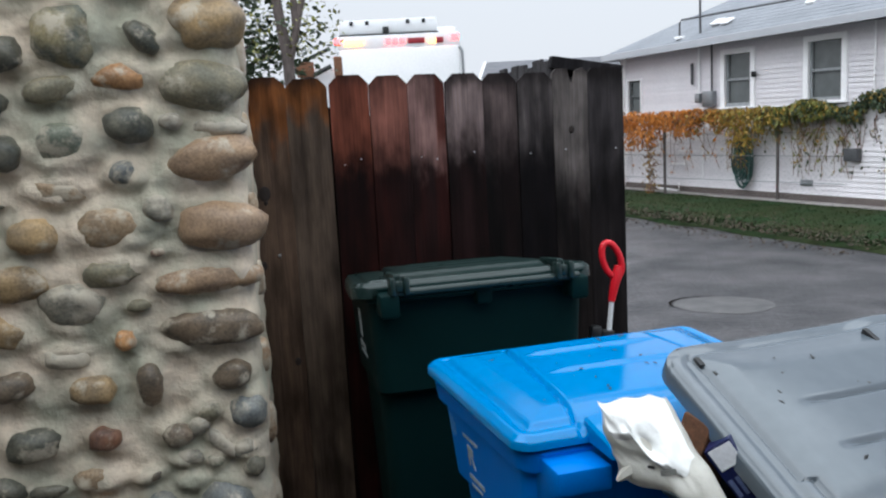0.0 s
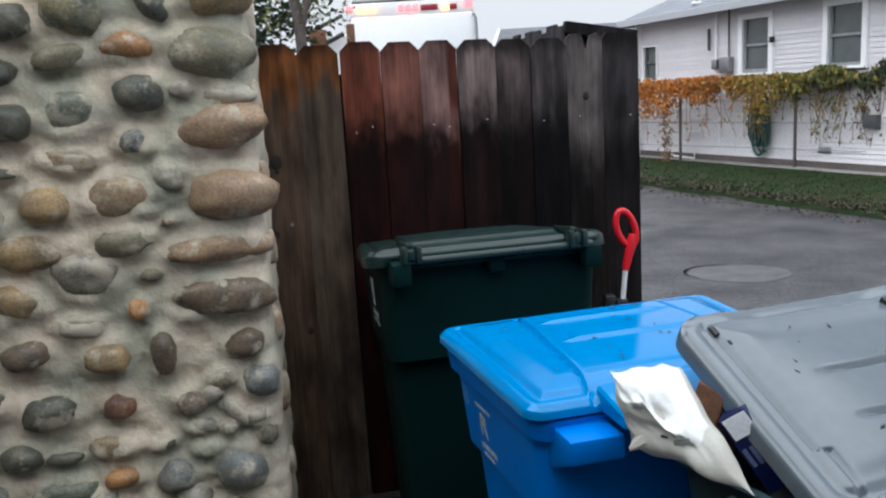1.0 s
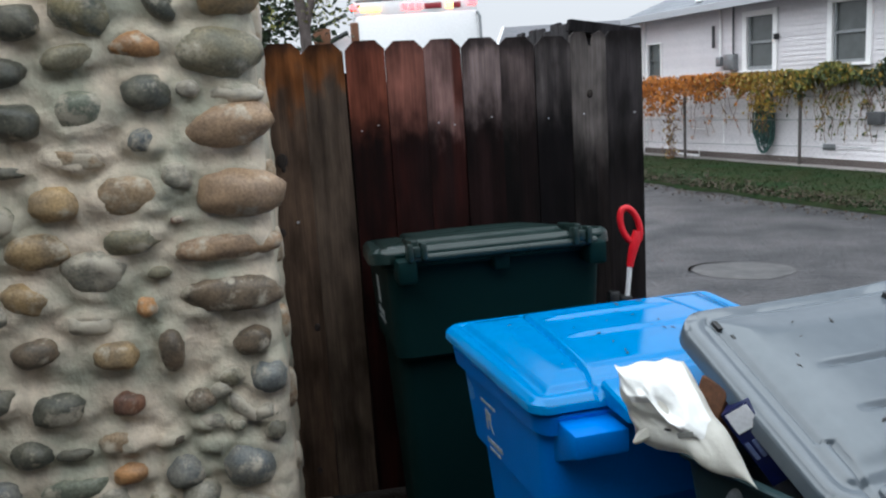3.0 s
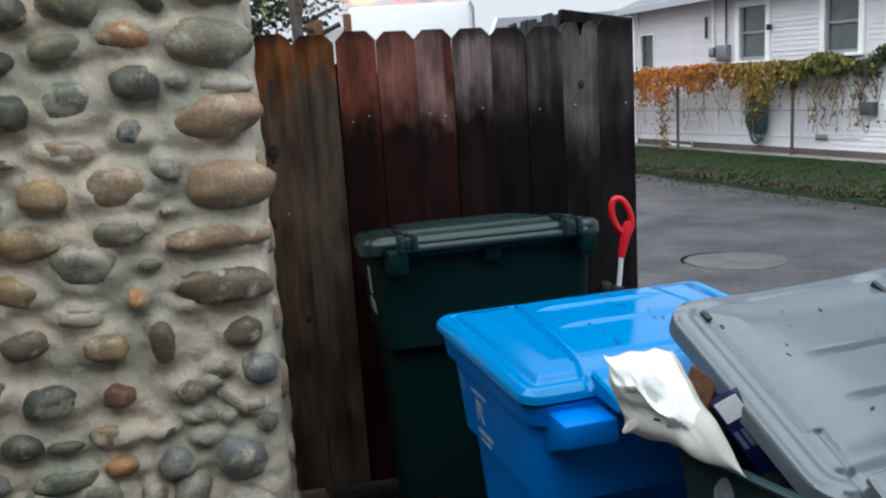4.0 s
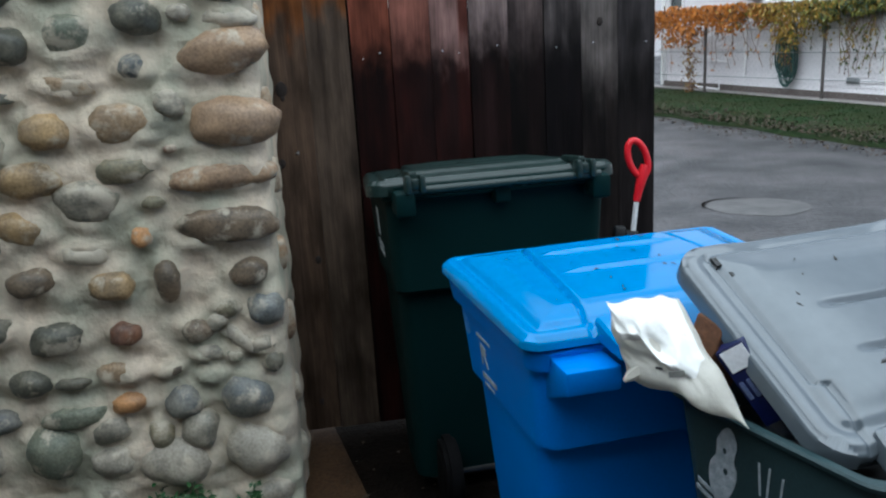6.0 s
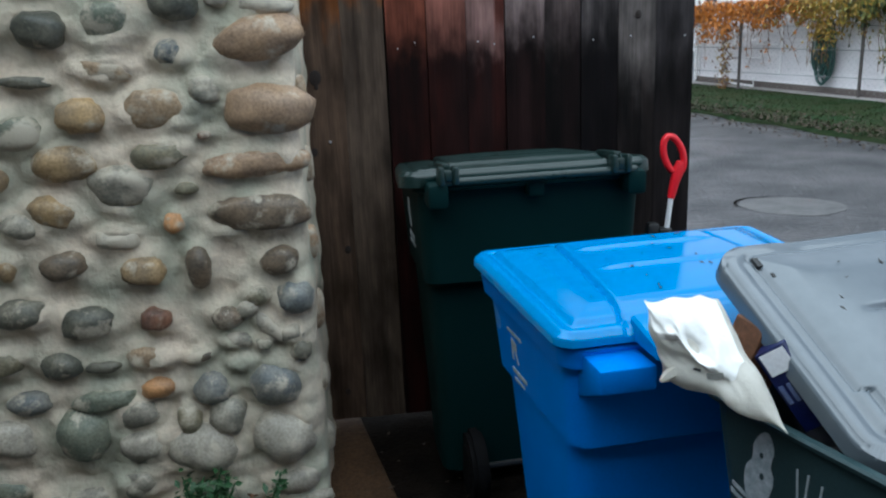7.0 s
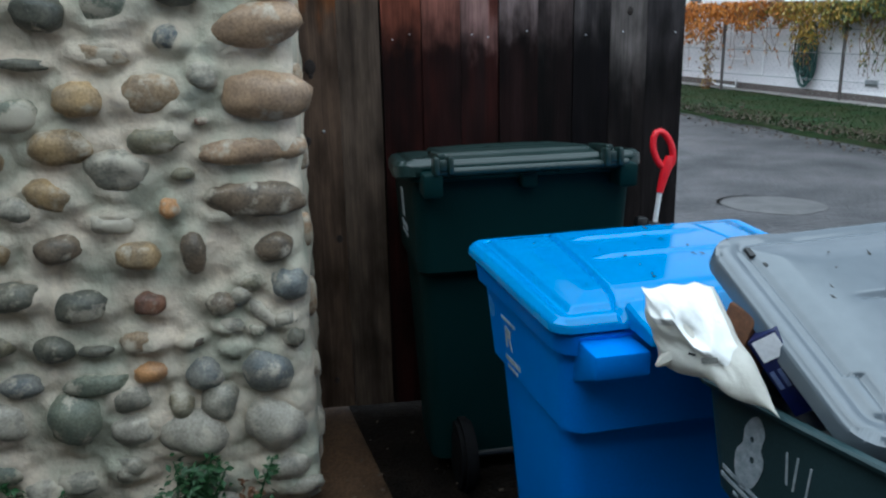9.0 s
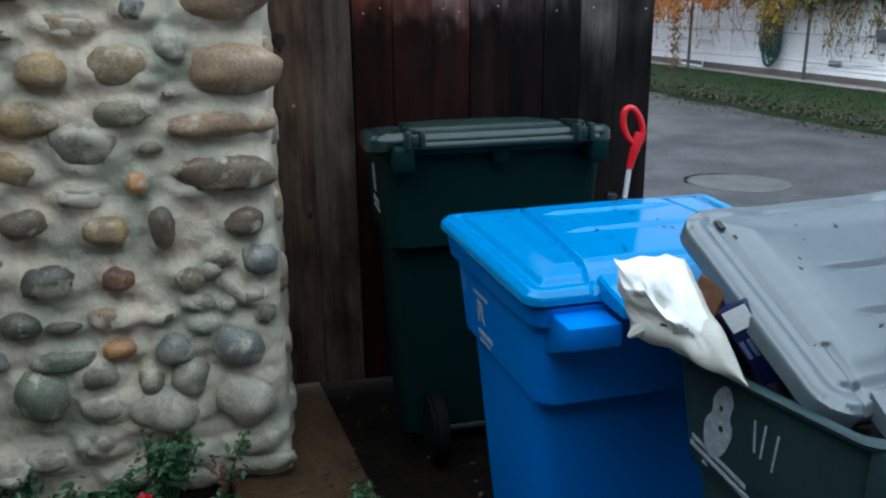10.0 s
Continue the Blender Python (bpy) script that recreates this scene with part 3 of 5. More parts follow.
EDGES = [-0.825, -0.69, -0.542, -0.389, -0.2435, -0.1, 0.0415, 0.187, 0.3265, 0.47, 0.6135, 0.762]
DRY_RED, DRY_ORANGE = (0.165, 0.05, 0.03), (0.21, 0.076, 0.023)
WET_RED, WET_BLACK, AGED = (0.018, 0.004, 0.0032), (0.005, 0.0017, 0.0016), (0.102, 0.066, 0.045)
BOARDS = (("aged", AGED, DRY_ORANGE, 1.6, (0.052, 0.034, 0.024)), ("aged", AGED, DRY_ORANGE, 1.58, (0.052, 0.034, 0.024)),
          ("aged", (0.085, 0.062, 0.046), DRY_ORANGE, 1.64, (0.045, 0.032, 0.024)), ("red", WET_RED, DRY_RED, 1.48, WET_BLACK),
          ("red", WET_RED, (0.21, 0.083, 0.062), 1.48, (0.01, 0.004, 0.004)), ("pale", WET_RED, (0.29, 0.168, 0.152), 1.46, (0.009, 0.004, 0.004)),
          ("pale", (0.012, 0.005, 0.005), (0.21, 0.155, 0.148), 1.5, WET_BLACK), ("dark", (0.006, 0.003, 0.003), (0.1, 0.074, 0.07), 1.52, (0.002, 0.0015, 0.0015)),
          ("dark", (0.005, 0.0035, 0.004), (0.095, 0.08, 0.078), 1.54, (0.002, 0.0015, 0.002)), ("streaked", (0.018, 0.0135, 0.0125), (0.14, 0.12, 0.112), 1.36, (0.003, 0.0024, 0.0026)),
          ("charred", (0.012, 0.0095, 0.0095), (0.05, 0.043, 0.044), 1.42, (0.0034, 0.0026, 0.0028)))
for k, (a, b) in enumerate(zip(EDGES, EDGES[1:])):
    kind, low, high, line, stain = BOARDS[k]
    gap = 0.0016 if k in (1, 2, 3, 4, 5) else 0.0008
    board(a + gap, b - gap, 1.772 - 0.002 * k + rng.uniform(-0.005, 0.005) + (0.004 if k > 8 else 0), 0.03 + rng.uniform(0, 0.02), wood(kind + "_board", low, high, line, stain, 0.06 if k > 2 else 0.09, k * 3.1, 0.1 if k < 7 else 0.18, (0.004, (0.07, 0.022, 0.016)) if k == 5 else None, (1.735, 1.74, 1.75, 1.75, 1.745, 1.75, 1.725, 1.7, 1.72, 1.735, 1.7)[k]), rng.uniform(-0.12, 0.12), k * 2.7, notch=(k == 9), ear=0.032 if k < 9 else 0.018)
RAIL = wood("dark_rail", WET_BLACK, (0.05, 0.04, 0.04), 3.0, (0.01, 0.008, 0.008))
for k, x in enumerate(EDGES[1:-1]):
    part("backing_strip", boxed((x - 0.03, 0.018, 0.05), (x + 0.03, 0.0235, (1.3, 1.66, 1.66, 1.62, 1.58, 1.6, 1.66, 1.7, 1.7, 1.7)[k]), 0.001), RAIL, fence, smooth=False)
for z in (0.35, 1.45):
    part("rail", boxed((-0.82, 0.024, z - 0.045), (0.76, 0.062, z + 0.045), 0.003), RAIL, fence, smooth=False)
part("post", boxed((0.665, 0.064, -0.1), (0.755, 0.154, 1.72), 0.004), RAIL, fence, smooth=False)
part("post", boxed((-0.8, 0.064, -0.1), (-0.71, 0.154, 1.72), 0.004), RAIL, fence, smooth=False)
NAIL = material("zinc_nail", (0.6, 0.6, 0.62), 0.35, None, 10, 60, 0, metal=0.7)
for k, (a, b) in enumerate(zip(EDGES, EDGES[1:])):
    for u in (0.3, 0.72):
        if rng.random() < 0.45:
            bm = bmesh.new()
            bmesh.ops.create_cone(bm, cap_ends=True, segments=8, radius1=0.0032, radius2=0.0026, depth=0.004)
            part("nail", bm, NAIL, fence, m=pose(a + (b - a) * u, -0.006, 1.455 + rng.uniform(-0.012, 0.012), 90, 0, 0))
bm = bmesh.new()
bmesh.ops.create_cone(bm, cap_ends=True, segments=8, radius1=0.006, radius2=0.0045, depth=0.004)
part("nail", bm, NAIL, fence, m=pose(-0.606, -0.006, 1.134, 90, 0, 0))
# knots in the aged boards
KNOT = material("dark_knot", (0.02, 0.012, 0.009), 0.8, None, 30, 90, 0.3)
for x, z, r in ((-0.642, 1.362, 0.022), (-0.665, 1.1, 0.013), (-0.57, 0.73, 0.012), (-0.64, 1.33, 0.008), (-0.61, 0.16, 0.01), (0.54, 1.53, 0.012)):
    bm = bmesh.new()
    bmesh.ops.create_uvsphere(bm, u_segments=10, v_segments=6, radius=1)
    part("knot", bm, KNOT, fence, m=pose(x, -0.003, z) @ Matrix.Diagonal((r, 0.004, r * 1.25, 1)))

# charred run of fence behind, with a fallen plank on top
side_fence = thing("side_fence", "charred dark fence run leaning behind the boards", "fence", pose(0.485, 3.5, 0, rz=97))
CHAR = wood("charred_wood", (0.02, 0.018, 0.02), (0.055, 0.05, 0.053), 1.2, (0.009, 0.008, 0.009))
for k in range(7):
    bm = boxed((k * 0.146, 0, 0.04), (k * 0.146 + 0.14, 0.017, 1.806 + 0.014 * math.sin(k * 2.2) + 0.002 * k), 0.003)
    part("board", bm, CHAR, side_fence, smooth=False)
part("board", boxed((-0.03, -0.27, 0.04), (-0.012, 0.02, 1.775), 0.003), CHAR, side_fence, smooth=False)
for z in (0.4, 1.5):
    part("rail", boxed((0.0, 0.018, z), (1.3, 0.056, z + 0.09), 0.003), CHAR, side_fence, smooth=False)
plank = tagged(new("plank", finish("plank", boxed((-0.15, -0.02, -0.035), (0.15, 0.02, 0.012), 0.004), CHAR, False)), "charred dark plank lying across the fence top", "plank")
plank.matrix_world = pose(0.61, 3.47, 1.782, 0, 9, 12)


# ---- wheeled carts ----
def ease(a, b, v):
    u = max(0.0, min(1.0, (v - a) / (b - a)))
    return u * u * (3 - 2 * u)


def lid_mesh(w, d, taper, rise=1.0, panel=(0.4, 0.38), ridge=0.002, groove=0.006, rib=0.007, deep=0.045, corner=0.07, ribs=(0.34, 0.54, 0.74), jog=0.0, fold=0.0, channel=0.0065, nx=170, ny=150):
    """A cart lid: overhanging skirt, border with a soft channel, raised panel between two grooves, cross ribs. y runs from the hinge (0) to the front (d)."""
    bm = bmesh.new()
    grid = []
    for i in range(nx + 1):
        col = []
        for j in range(ny + 1):
            x, y = w * (i / nx - 0.5), d * j / ny
            cx, cy = max(-w / 2 + corner, min(w / 2 - corner, x)), max(corner, min(d - corner, y))
            off = Vector((x - cx, y - cy))
            if off.length > corner:
                off *= corner / off.length
            elif abs(x - cx) > 0 and abs(y - cy) > 0:
                big = max(abs(off.x), abs(off.y))
                off = off.normalized() * big
            x, y = cx + off.x, cy + off.y
            e = corner - off.length if (abs(x) > w / 2 - corner or y < corner or y > d - corner) else corner
            e = max(0.0, min(w / 2 - abs(x), y, d - y, e if (abs(off.x) > 0 and abs(off.y) > 0) else 9))
            mid = w * (panel[0] + (panel[1] - panel[0]) * y / d) - jog * ease(0.138, 0.128, y)
            inner = ease(mid + 0.008, mid - 0.008, abs(x))
            z = -0.012 * (1 - ease(0, 0.014, e)) - channel * math.exp(-((e - 0.042) / 0.009) ** 2) * (1 - inner * (y < d / 2))
            z += 0.024 * rise * (0.5 * ease(0.036, 0.058, e) + 0.5 * ease(0.056, 0.11, e))
            z += ridge * inner * ease(0.05, 0.09, e)
            z -= groove * math.exp(-((abs(x) - mid - 0.006) / 0.0048) ** 2) * ease(0.03, 0.05, min(e, d - y) if y > d / 2 else 0.05)
            for at in ribs:
                z += rib * math.exp(-((y - d * at - 0.02 * (2 * x / w) ** 2) / (0.008 if rib > 0 else 0.006)) ** 2) * ease(w * 0.25, w * 0.17, abs(x))
            z -= fold * ease(d * 0.74, d * 0.83, y) * ease(w * 0.34, w * 0.2, abs(x))
            z += 0.014 * rise * math.sin(math.pi * y / d) * (1 - (2 * x / w) ** 2)
            col.append(bm.verts.new((x * (1 - taper * y / d), y, z)))
        grid.append(col)
    for a, b in zip(grid, grid[1:]):
        for j in range(ny):
            bm.faces.new((a[j], b[j], b[j + 1], a[j + 1]))
    edge = [grid[i][0] for i in range(nx + 1)] + [grid[nx][j] for j in range(1, ny + 1)] + [grid[i][ny] for i in range(nx - 1, -1, -1)] + [grid[0][j] for j in range(ny - 1, 0, -1)]
    mid = Vector((0, d / 2, 0))
    last = edge
    for grow, z in ((1.004, -0.018), (1.006, -deep), (0.992, -deep - 0.002), (0.985, -deep + 0.012)):
        ring = [bm.verts.new((mid.x + (v.co.x - mid.x) * grow, mid.y + (v.co.y - mid.y) * grow, z)) for v in edge]
        for k in range(len(ring)):
            n = (k + 1) % len(ring)
            bm.faces.new((last[k], last[n], ring[n], ring[k]))
        last = ring
    bm.faces.new(last)
    return bm


def cart(name, label, m, w, d, h, body_mat, lid_mat, lid_at=None, taper=0.1, step=0.7, bar=True, lid_size=None, lid_label="", bracket=(0.06, 0.073, -0.02), rise=1.0, panel=(0.4, 0.38), slope=0.0, lid_taper=None, ridge=0.002, groove=0.006, rib=0.007, corner=0.07, deep=0.045, ribs=(0.34, 0.54, 0.74), jog=0.0, fold=0.0, flap=None, channel=0.0065, lip=0.05):
    """A wheeled bin with its back at y = 0 and its front at y = d; w, d: the body's rim; h: the rim's height."""
    ob = thing(name, label, "rubbish bin", m, "wheeled bins by the fence")
    def half(z):
        u = z / h
        low = 0.425 + 0.05 * min(u, step) / step
        return w * (low if u < step else 0.475 + 0.025 * (u - step) / (1 - step) + 0.022)
    def section(z, grow=0.0, r=0.05):
        u = z / h
        hw = half(z) + grow
        y0 = (0.05 if u < step else 0.0) + 0.05 * (1 - u) - grow
        y1 = d - 0.14 * (1 - u) - (0.015 if u < step else 0) + grow
        pts = rounded(-hw, hw, y0, y1, r, z)
        return [(x * (1 - taper * max(0, y - y0) / d), y, zz - slope * max(0, y) * max(0, u - step) / (1 - step)) for x, y, zz in pts]
    s = step * h
    bm = bmesh.new()
    loft(bm, [section(0.07, -0.02), section(0.085), section(s * 0.5), section(s - 0.03), section(s - 0.008), section(s + 0.018), section(s + 0.05), section(h - lip), section(h - lip + 0.005, 0.014), section(h - 0.004, 0.016), section(h, 0.012),
              section(h, -0.002), section(h - 0.05, -0.008), section(s + 0.03, -0.012), section(s - 0.03, -0.012), section(0.13, -0.02)])
    part("body", bm, body_mat, ob, angle=32)
    hw = half(h)
    for sx in (-1, 1):
        bm = bmesh.new()
        block(bm, (sx * (hw + bracket[2]) - bracket[0] * (sx > 0), -0.075 if bar else -0.1, h - bracket[1] - 0.012), (sx * (hw + bracket[2]) + bracket[0] * (sx < 0), 0.02, h - 0.012), 0.012 if bar else 0.006)
        for v in bm.verts if not bar else ():
            if v.co.z < h - bracket[1] * 0.6 and v.co.y > -0.05:
                v.co.z -= 0.05
        part("handle_bracket", bm, body_mat, ob)
        bm = bmesh.new()
        bmesh.ops.create_cone(bm, cap_ends=True, segments=28, radius1=0.125, radius2=0.125, depth=0.055)
        bmesh.ops.bevel(bm, geom=[e for e in bm.edges if len(e.link_faces) == 2 and any(len(f.verts) > 4 for f in e.link_faces)], offset=0.014, segments=2, affect="EDGES")
        wheel = part("wheel", bm, RUBBER, ob, m=pose(sx * (half(0.15) - 0.095), 0.045, 0.125, 0, 90, 0))
        bm = bmesh.new()
        bmesh.ops.create_cone(bm, cap_ends=True, segments=20, radius1=0.075, radius2=0.06, depth=0.062)
        part("hub", bm, RUBBER, wheel)
    part("axle", tube(bmesh.new(), [(0.065 - half(0.15), 0.035, 0.125), (half(0.15) - 0.065, 0.035, 0.125)], 0.011), BLACK, ob)
    part("middle_bracket", boxed((-0.025, -0.04, h - 0.075), (0.025, 0.02, h - 0.02), 0.008), body_mat, ob)
    if bar:
        part("handle_bar", tube(bmesh.new(), [(-hw + 0.05, -0.055, h - 0.012), (hw - 0.05, -0.055, h - 0.012)], 0.014, 12), lid_mat, ob)
    lw, ld = lid_size or (w + 0.075, d + 0.045)
    lid = part("lid", lid_mesh(lw, ld, taper if lid_taper is None else lid_taper, rise, panel, ridge, groove, rib, deep, corner, ribs, jog, fold, channel), lid_mat, ob, lid_label, m=lid_at if lid_at is not None else pose(0, -0.02, h + 0.032), angle=65)
    if flap:
        bm = bmesh.new()
        loft(bm, [rounded(-flap[0], flap[0], -flap[1], 0.03, 0.012, -0.028), rounded(-flap[0], flap[0], -flap[1], 0.03, 0.012, flap[2] - 0.006), rounded(-flap[0] + 0.006, flap[0] - 0.006, -flap[1] + 0.006, 0.024, 0.01, flap[2])])
        for v in bm.verts:
            v.co.z -= 0.16 * max(0.0, 0.02 - v.co.y) if v.co.z > -0.02 else 0
        part("hinge_flap", bm, lid_mat, lid)
    for sx in (-1, 1):
        if bar:
            bm = bmesh.new()
            block(bm, (sx * lw * 0.33 - 0.012, -0.03, 0.0), (sx * lw * 0.33 + 0.012, 0.13, 0.022), 0.006)
            block(bm, (sx * lw * 0.33 - 0.03, -0.072, -0.04), (sx * lw * 0.33 - 0.012, -0.025, 0.014), 0.006)
            block(bm, (sx * lw * 0.33 + 0.012, -0.072, -0.04), (sx * lw * 0.33 + 0.03, -0.025, 0.014), 0.006)
            block(bm, (sx * lw * 0.33 - 0.014, -0.062, -0.03), (sx * lw * 0.33 + 0.014, -0.028, 0.004), 0.006)
            part("hinge", bm, lid_mat, lid)
    return ob, lid, half


def side_print(ob, half, taper_y, shapes, mat, name="marking", label=""):
    """Flat prints on the bin's left side; each shape is a list of (y, z) corners."""
    for shape in shapes:
        bm = bmesh.new()
        f = bm.faces.new([bm.verts.new((-half(z) * (1 - taper_y * max(0, y)) - 0.0015, y, z)) for y, z in shape])
        ext = bmesh.ops.extrude_face_region(bm, geom=[f])
        for v in ext["geom"]:
            if isinstance(v, bmesh.types.BMVert):
                v.co.x += 0.003
        part(name, bm, mat, ob, label, smooth=False)


def bar_shape(y, z, long, thick, slope=0.0):
    """A print bar that starts at y, z and runs towards the back of the bin."""
    return [(y, z), (y - long, z + slope), (y - long, z + slope - thick), (y, z - thick)]


green, green_lid, green_half = cart("wheeled_bin", "dark green plastic wheeled bin with closed lid", pose(0.115, 2.6, 0, rz=14), 0.67, 0.5, 1.108, GREEN, GREEN_LID, taper=0.02, step=0.68, slope=0.13, lid_at=pose(-0.01, -0.01, 1.125, -6.5), lid_size=(0.785, 0.54), rise=0.3, lid_taper=0.13, panel=(0.31, 0.31), ridge=0.01, rib=0.003, lid_label="dusty grey-green lid")
side_print(green, green_half, 0.03, [bar_shape(0.3, 0.99, 0.05, 0.09), bar_shape(0.32, 0.88, 0.04, 0.02), bar_shape(0.26, 0.88, 0.05, 0.02), bar_shape(0.32, 0.85, 0.12, 0.01)], DECAL)
BLUE_AT = pose(0.503, 1.779, 0, rz=16)
blue, blue_lid, blue_half = cart("wheeled_bin", "bright blue plastic recycling bin with wet lid", BLUE_AT, 0.7, 0.575, 0.912, BLUE, BLUE_LID, taper=-0.06, step=0.72, bar=False, lid_at=pose(-0.008, -0.02, 0.95, 0.85), lid_size=(0.768, 0.63), bracket=(0.118, 0.052, -0.026), panel=(0.305, 0.232), ridge=0.005, groove=0.008, rib=0.008, corner=0.045, deep=0.03, ribs=(0.45, 0.7), rise=0.75, channel=0.005, flap=(0.226, 0.11, 0.018), lid_label="wet glossy bright blue lid")
GREY_AT = pose(0.881, 1.337, 0, rz=30)
grey_lid_at = GREY_AT.inverted() @ (pose(0.585, 1.26, 0.886, rz=20) @ pose(0, 0, 0, 26, 0, 0) @ pose(0.33, 0, 0))
grey_bin, grey_lid, grey_half = cart("wheeled_bin", "dark grey plastic bin overfilled, lid propped open", GREY_AT, 0.55, 0.46, 0.872, GREY, GREY_LID, lid_at=grey_lid_at, taper=0.0, step=0.72, bar=False, lid_size=(0.66, 0.52), rise=0.7, panel=(0.407, 0.407), ridge=0.002, groove=0.009, rib=-0.009, channel=0.003, lip=0.018, bracket=(0.12, 0.08, 0.0), ribs=(0.33, 0.545), jog=0.02, fold=0.007, flap=(0.243, 0.085, 0.016), lid_label="wet pale grey propped lid")
side_print(blue, blue_half, -0.1, [bar_shape(0.415, 0.812, 0.1, 0.008), bar_shape(0.395, 0.712, 0.1, 0.012), bar_shape(0.385, 0.688, 0.07, 0.007),
                                  [(0.390, 0.79), (0.380, 0.79), (0.380, 0.735), (0.390, 0.735)], [(0.380, 0.79), (0.353, 0.785), (0.353, 0.765), (0.380, 0.76)], [(0.370, 0.76), (0.359, 0.76), (0.343, 0.735), (0.352, 0.735)]], DECAL)
side_print(blue, blue_half, -0.1, [[(0.505, 0.835), (0.499, 0.835), (0.499, 0.785), (0.505, 0.785)], [(0.49, 0.83), (0.485, 0.83), (0.485, 0.78), (0.49, 0.78)], [(0.474, 0.82), (0.469, 0.82), (0.472, 0.785), (0.477, 0.785)]], FAINT)
blob = [(0.322 - 0.014 * math.sin(a) + 0.034 * math.cos(a) * (1 - 0.35 * math.exp(-((math.sin(a) - 0.25) / 0.22) ** 2) - 0.2 * max(0, math.sin(a))), 0.758 + 0.082 * math.sin(a)) for a in [2 * math.pi * k / 32 for k in range(32)]]
side_print(grey_bin, grey_half, 0.0, [blob], DECAL, "emblem", "worn pale emblem")
side_print(grey_bin, grey_half, 0.0, [bar_shape(0.388, 0.705, 0.135, 0.009, -0.045), bar_shape(0.392, 0.688, 0.15, 0.009, -0.05), bar_shape(0.36, 0.66, 0.1, 0.007, -0.034)], DECAL)
side_print(grey_bin, grey_half, 0.0, [[(0.242, 0.802), (0.238, 0.802), (0.236, 0.738), (0.24, 0.738)], [(0.218, 0.802), (0.214, 0.802), (0.222, 0.732), (0.226, 0.732)], [(0.19, 0.795), (0.186, 0.795), (0.196, 0.718), (0.2, 0.718)]], DECAL)
for y, z, rad in ((0.318, 0.79, 0.006), (0.317, 0.748, 0.007)):
    spot = [(y + rad * 0.7 * math.cos(a), z + rad * math.sin(a)) for a in [2 * math.pi * k / 10 for k in range(10)]]
    bm = bmesh.new()
    bm.faces.new([bm.verts.new((-grey_half(q) - 0.0022, p, q)) for p, q in spot])
    ext = bmesh.ops.extrude_face_region(bm, geom=bm.faces[:])
    for v in ext["geom"]:
        if isinstance(v, bmesh.types.BMVert):
            v.co.x += 0.002
    part("emblem_spot", bm, GREY, grey_bin, smooth=False)

# rubbish that props the grey bin's lid
bag = thing("carrier_bag", "crumpled white plastic bag hanging out of the bin", "plastic bag")
CORNERS = [Vector(p) for p in ((0.268, 1.5, 1.076), (0.402, 1.53, 1.07), (0.488, 1.375, 0.885), (0.30, 1.47, 0.945))]
bm = bmesh.new()
N = 34


def film(i, j, side):
    u, v = i / N, j / N
    p = CORNERS[0].lerp(CORNERS[1], u).lerp(CORNERS[3].lerp(CORNERS[2], u), v)
    puff = (max(0.0, 16 * u * (1 - u) * v * (1 - v))) ** 0.55
    fold = 0.026 * abs(noise.noise(Vector((u * 3 + v * 1.5, v * 2.2, 1)))) + 0.012 * abs(noise.noise(Vector((u * 7 - v * 3, v * 3, 4)))) + 0.0015 * noise.noise(Vector((u * 18, v * 16, 4)))
    wave = 0.009 * noise.noise(Vector((u * 4, v * 4, 7)))
    away = Vector((-0.45, -0.85, 0.2)) * (0.045 * puff - fold * puff) * side
    return p + away + Vector((wave, 0, 0.012 * noise.noise(Vector((u * 3.5, v * 3, 11)))))


for side in (1, -1):
    g = [[bm.verts.new(film(i, j, side)) for j in range(N + 1)] for i in range(N + 1)]
    for i in range(N):
        for j in range(N):
            bm.faces.new((g[i][j], g[i + 1][j], g[i + 1][j + 1], g[i][j + 1]))
bmesh.ops.remove_doubles(bm, verts=bm.verts, dist=0.0005)
part("film", bm, BAG, bag, angle=50)
part("torn_corner", tube(bmesh.new(), [(0.318, 1.455, 0.962), (0.3, 1.45, 0.952), (0.291, 1.448, 0.945)], [0.014, 0.009, 0.003], 6), BAG, bag)
KNOT_FILM = material("bright_bag_knot", (0.92, 0.92, 0.9), 0.3, None, 12, 80, 0.15, spread=0.04)
bm = bmesh.new()
for side in (0, 1):
    g = []
    for i in range(N + 1):
        u = 0.02 + 0.94 * i / N
        long = 0.4 + 0.26 * ease(0.34, 0.5, u) - 0.2 * ease(0.7, 1.0, u) - 0.12 * ease(0.2, 0.0, u)
        col = []
        for j in range(N + 1):
            v = 0.01 + long * j / N
            rim = min(1.0, 6 * min(i / N, 1 - i / N, 1 - j / N, j / N + 0.1))
            hollow = 0.02 * math.exp(-((u - 0.52) / 0.09) ** 2 - ((v - 0.42) / 0.1) ** 2)
            p = film(u * N, v * N, 1) + Vector((-0.45, -0.85, 0.2)) * ((0.001 + 0.013 * rim - hollow * rim) * (1 - side) - 0.001 * side)
            col.append(bm.verts.new(p))
        g.append(col)
    for i in range(N):
        for j in range(N):
            bm.faces.new((g[i][j], g[i + 1][j], g[i + 1][j + 1], g[i][j + 1]))
part("knotted_top", bm, KNOT_FILM, bag, "bright white gathered bag top", angle=60)
FADED = material("grey_print", (0.3, 0.3, 0.28), 0.5, None, 40, 160, 0)
part("print_bar", boxed((-0.006, -0.0008, -0.002), (0.006, 0.0008, 0.002)), PRINT, bag, m=pose(0.347, 1.427, 0.976, 0, 5, -28))
part("print_bar", boxed((-0.014, -0.0008, -0.005), (0.014, 0.0008, 0.005)), FADED, bag, m=pose(0.374, 1.414, 0.97, 0, -14, -28))

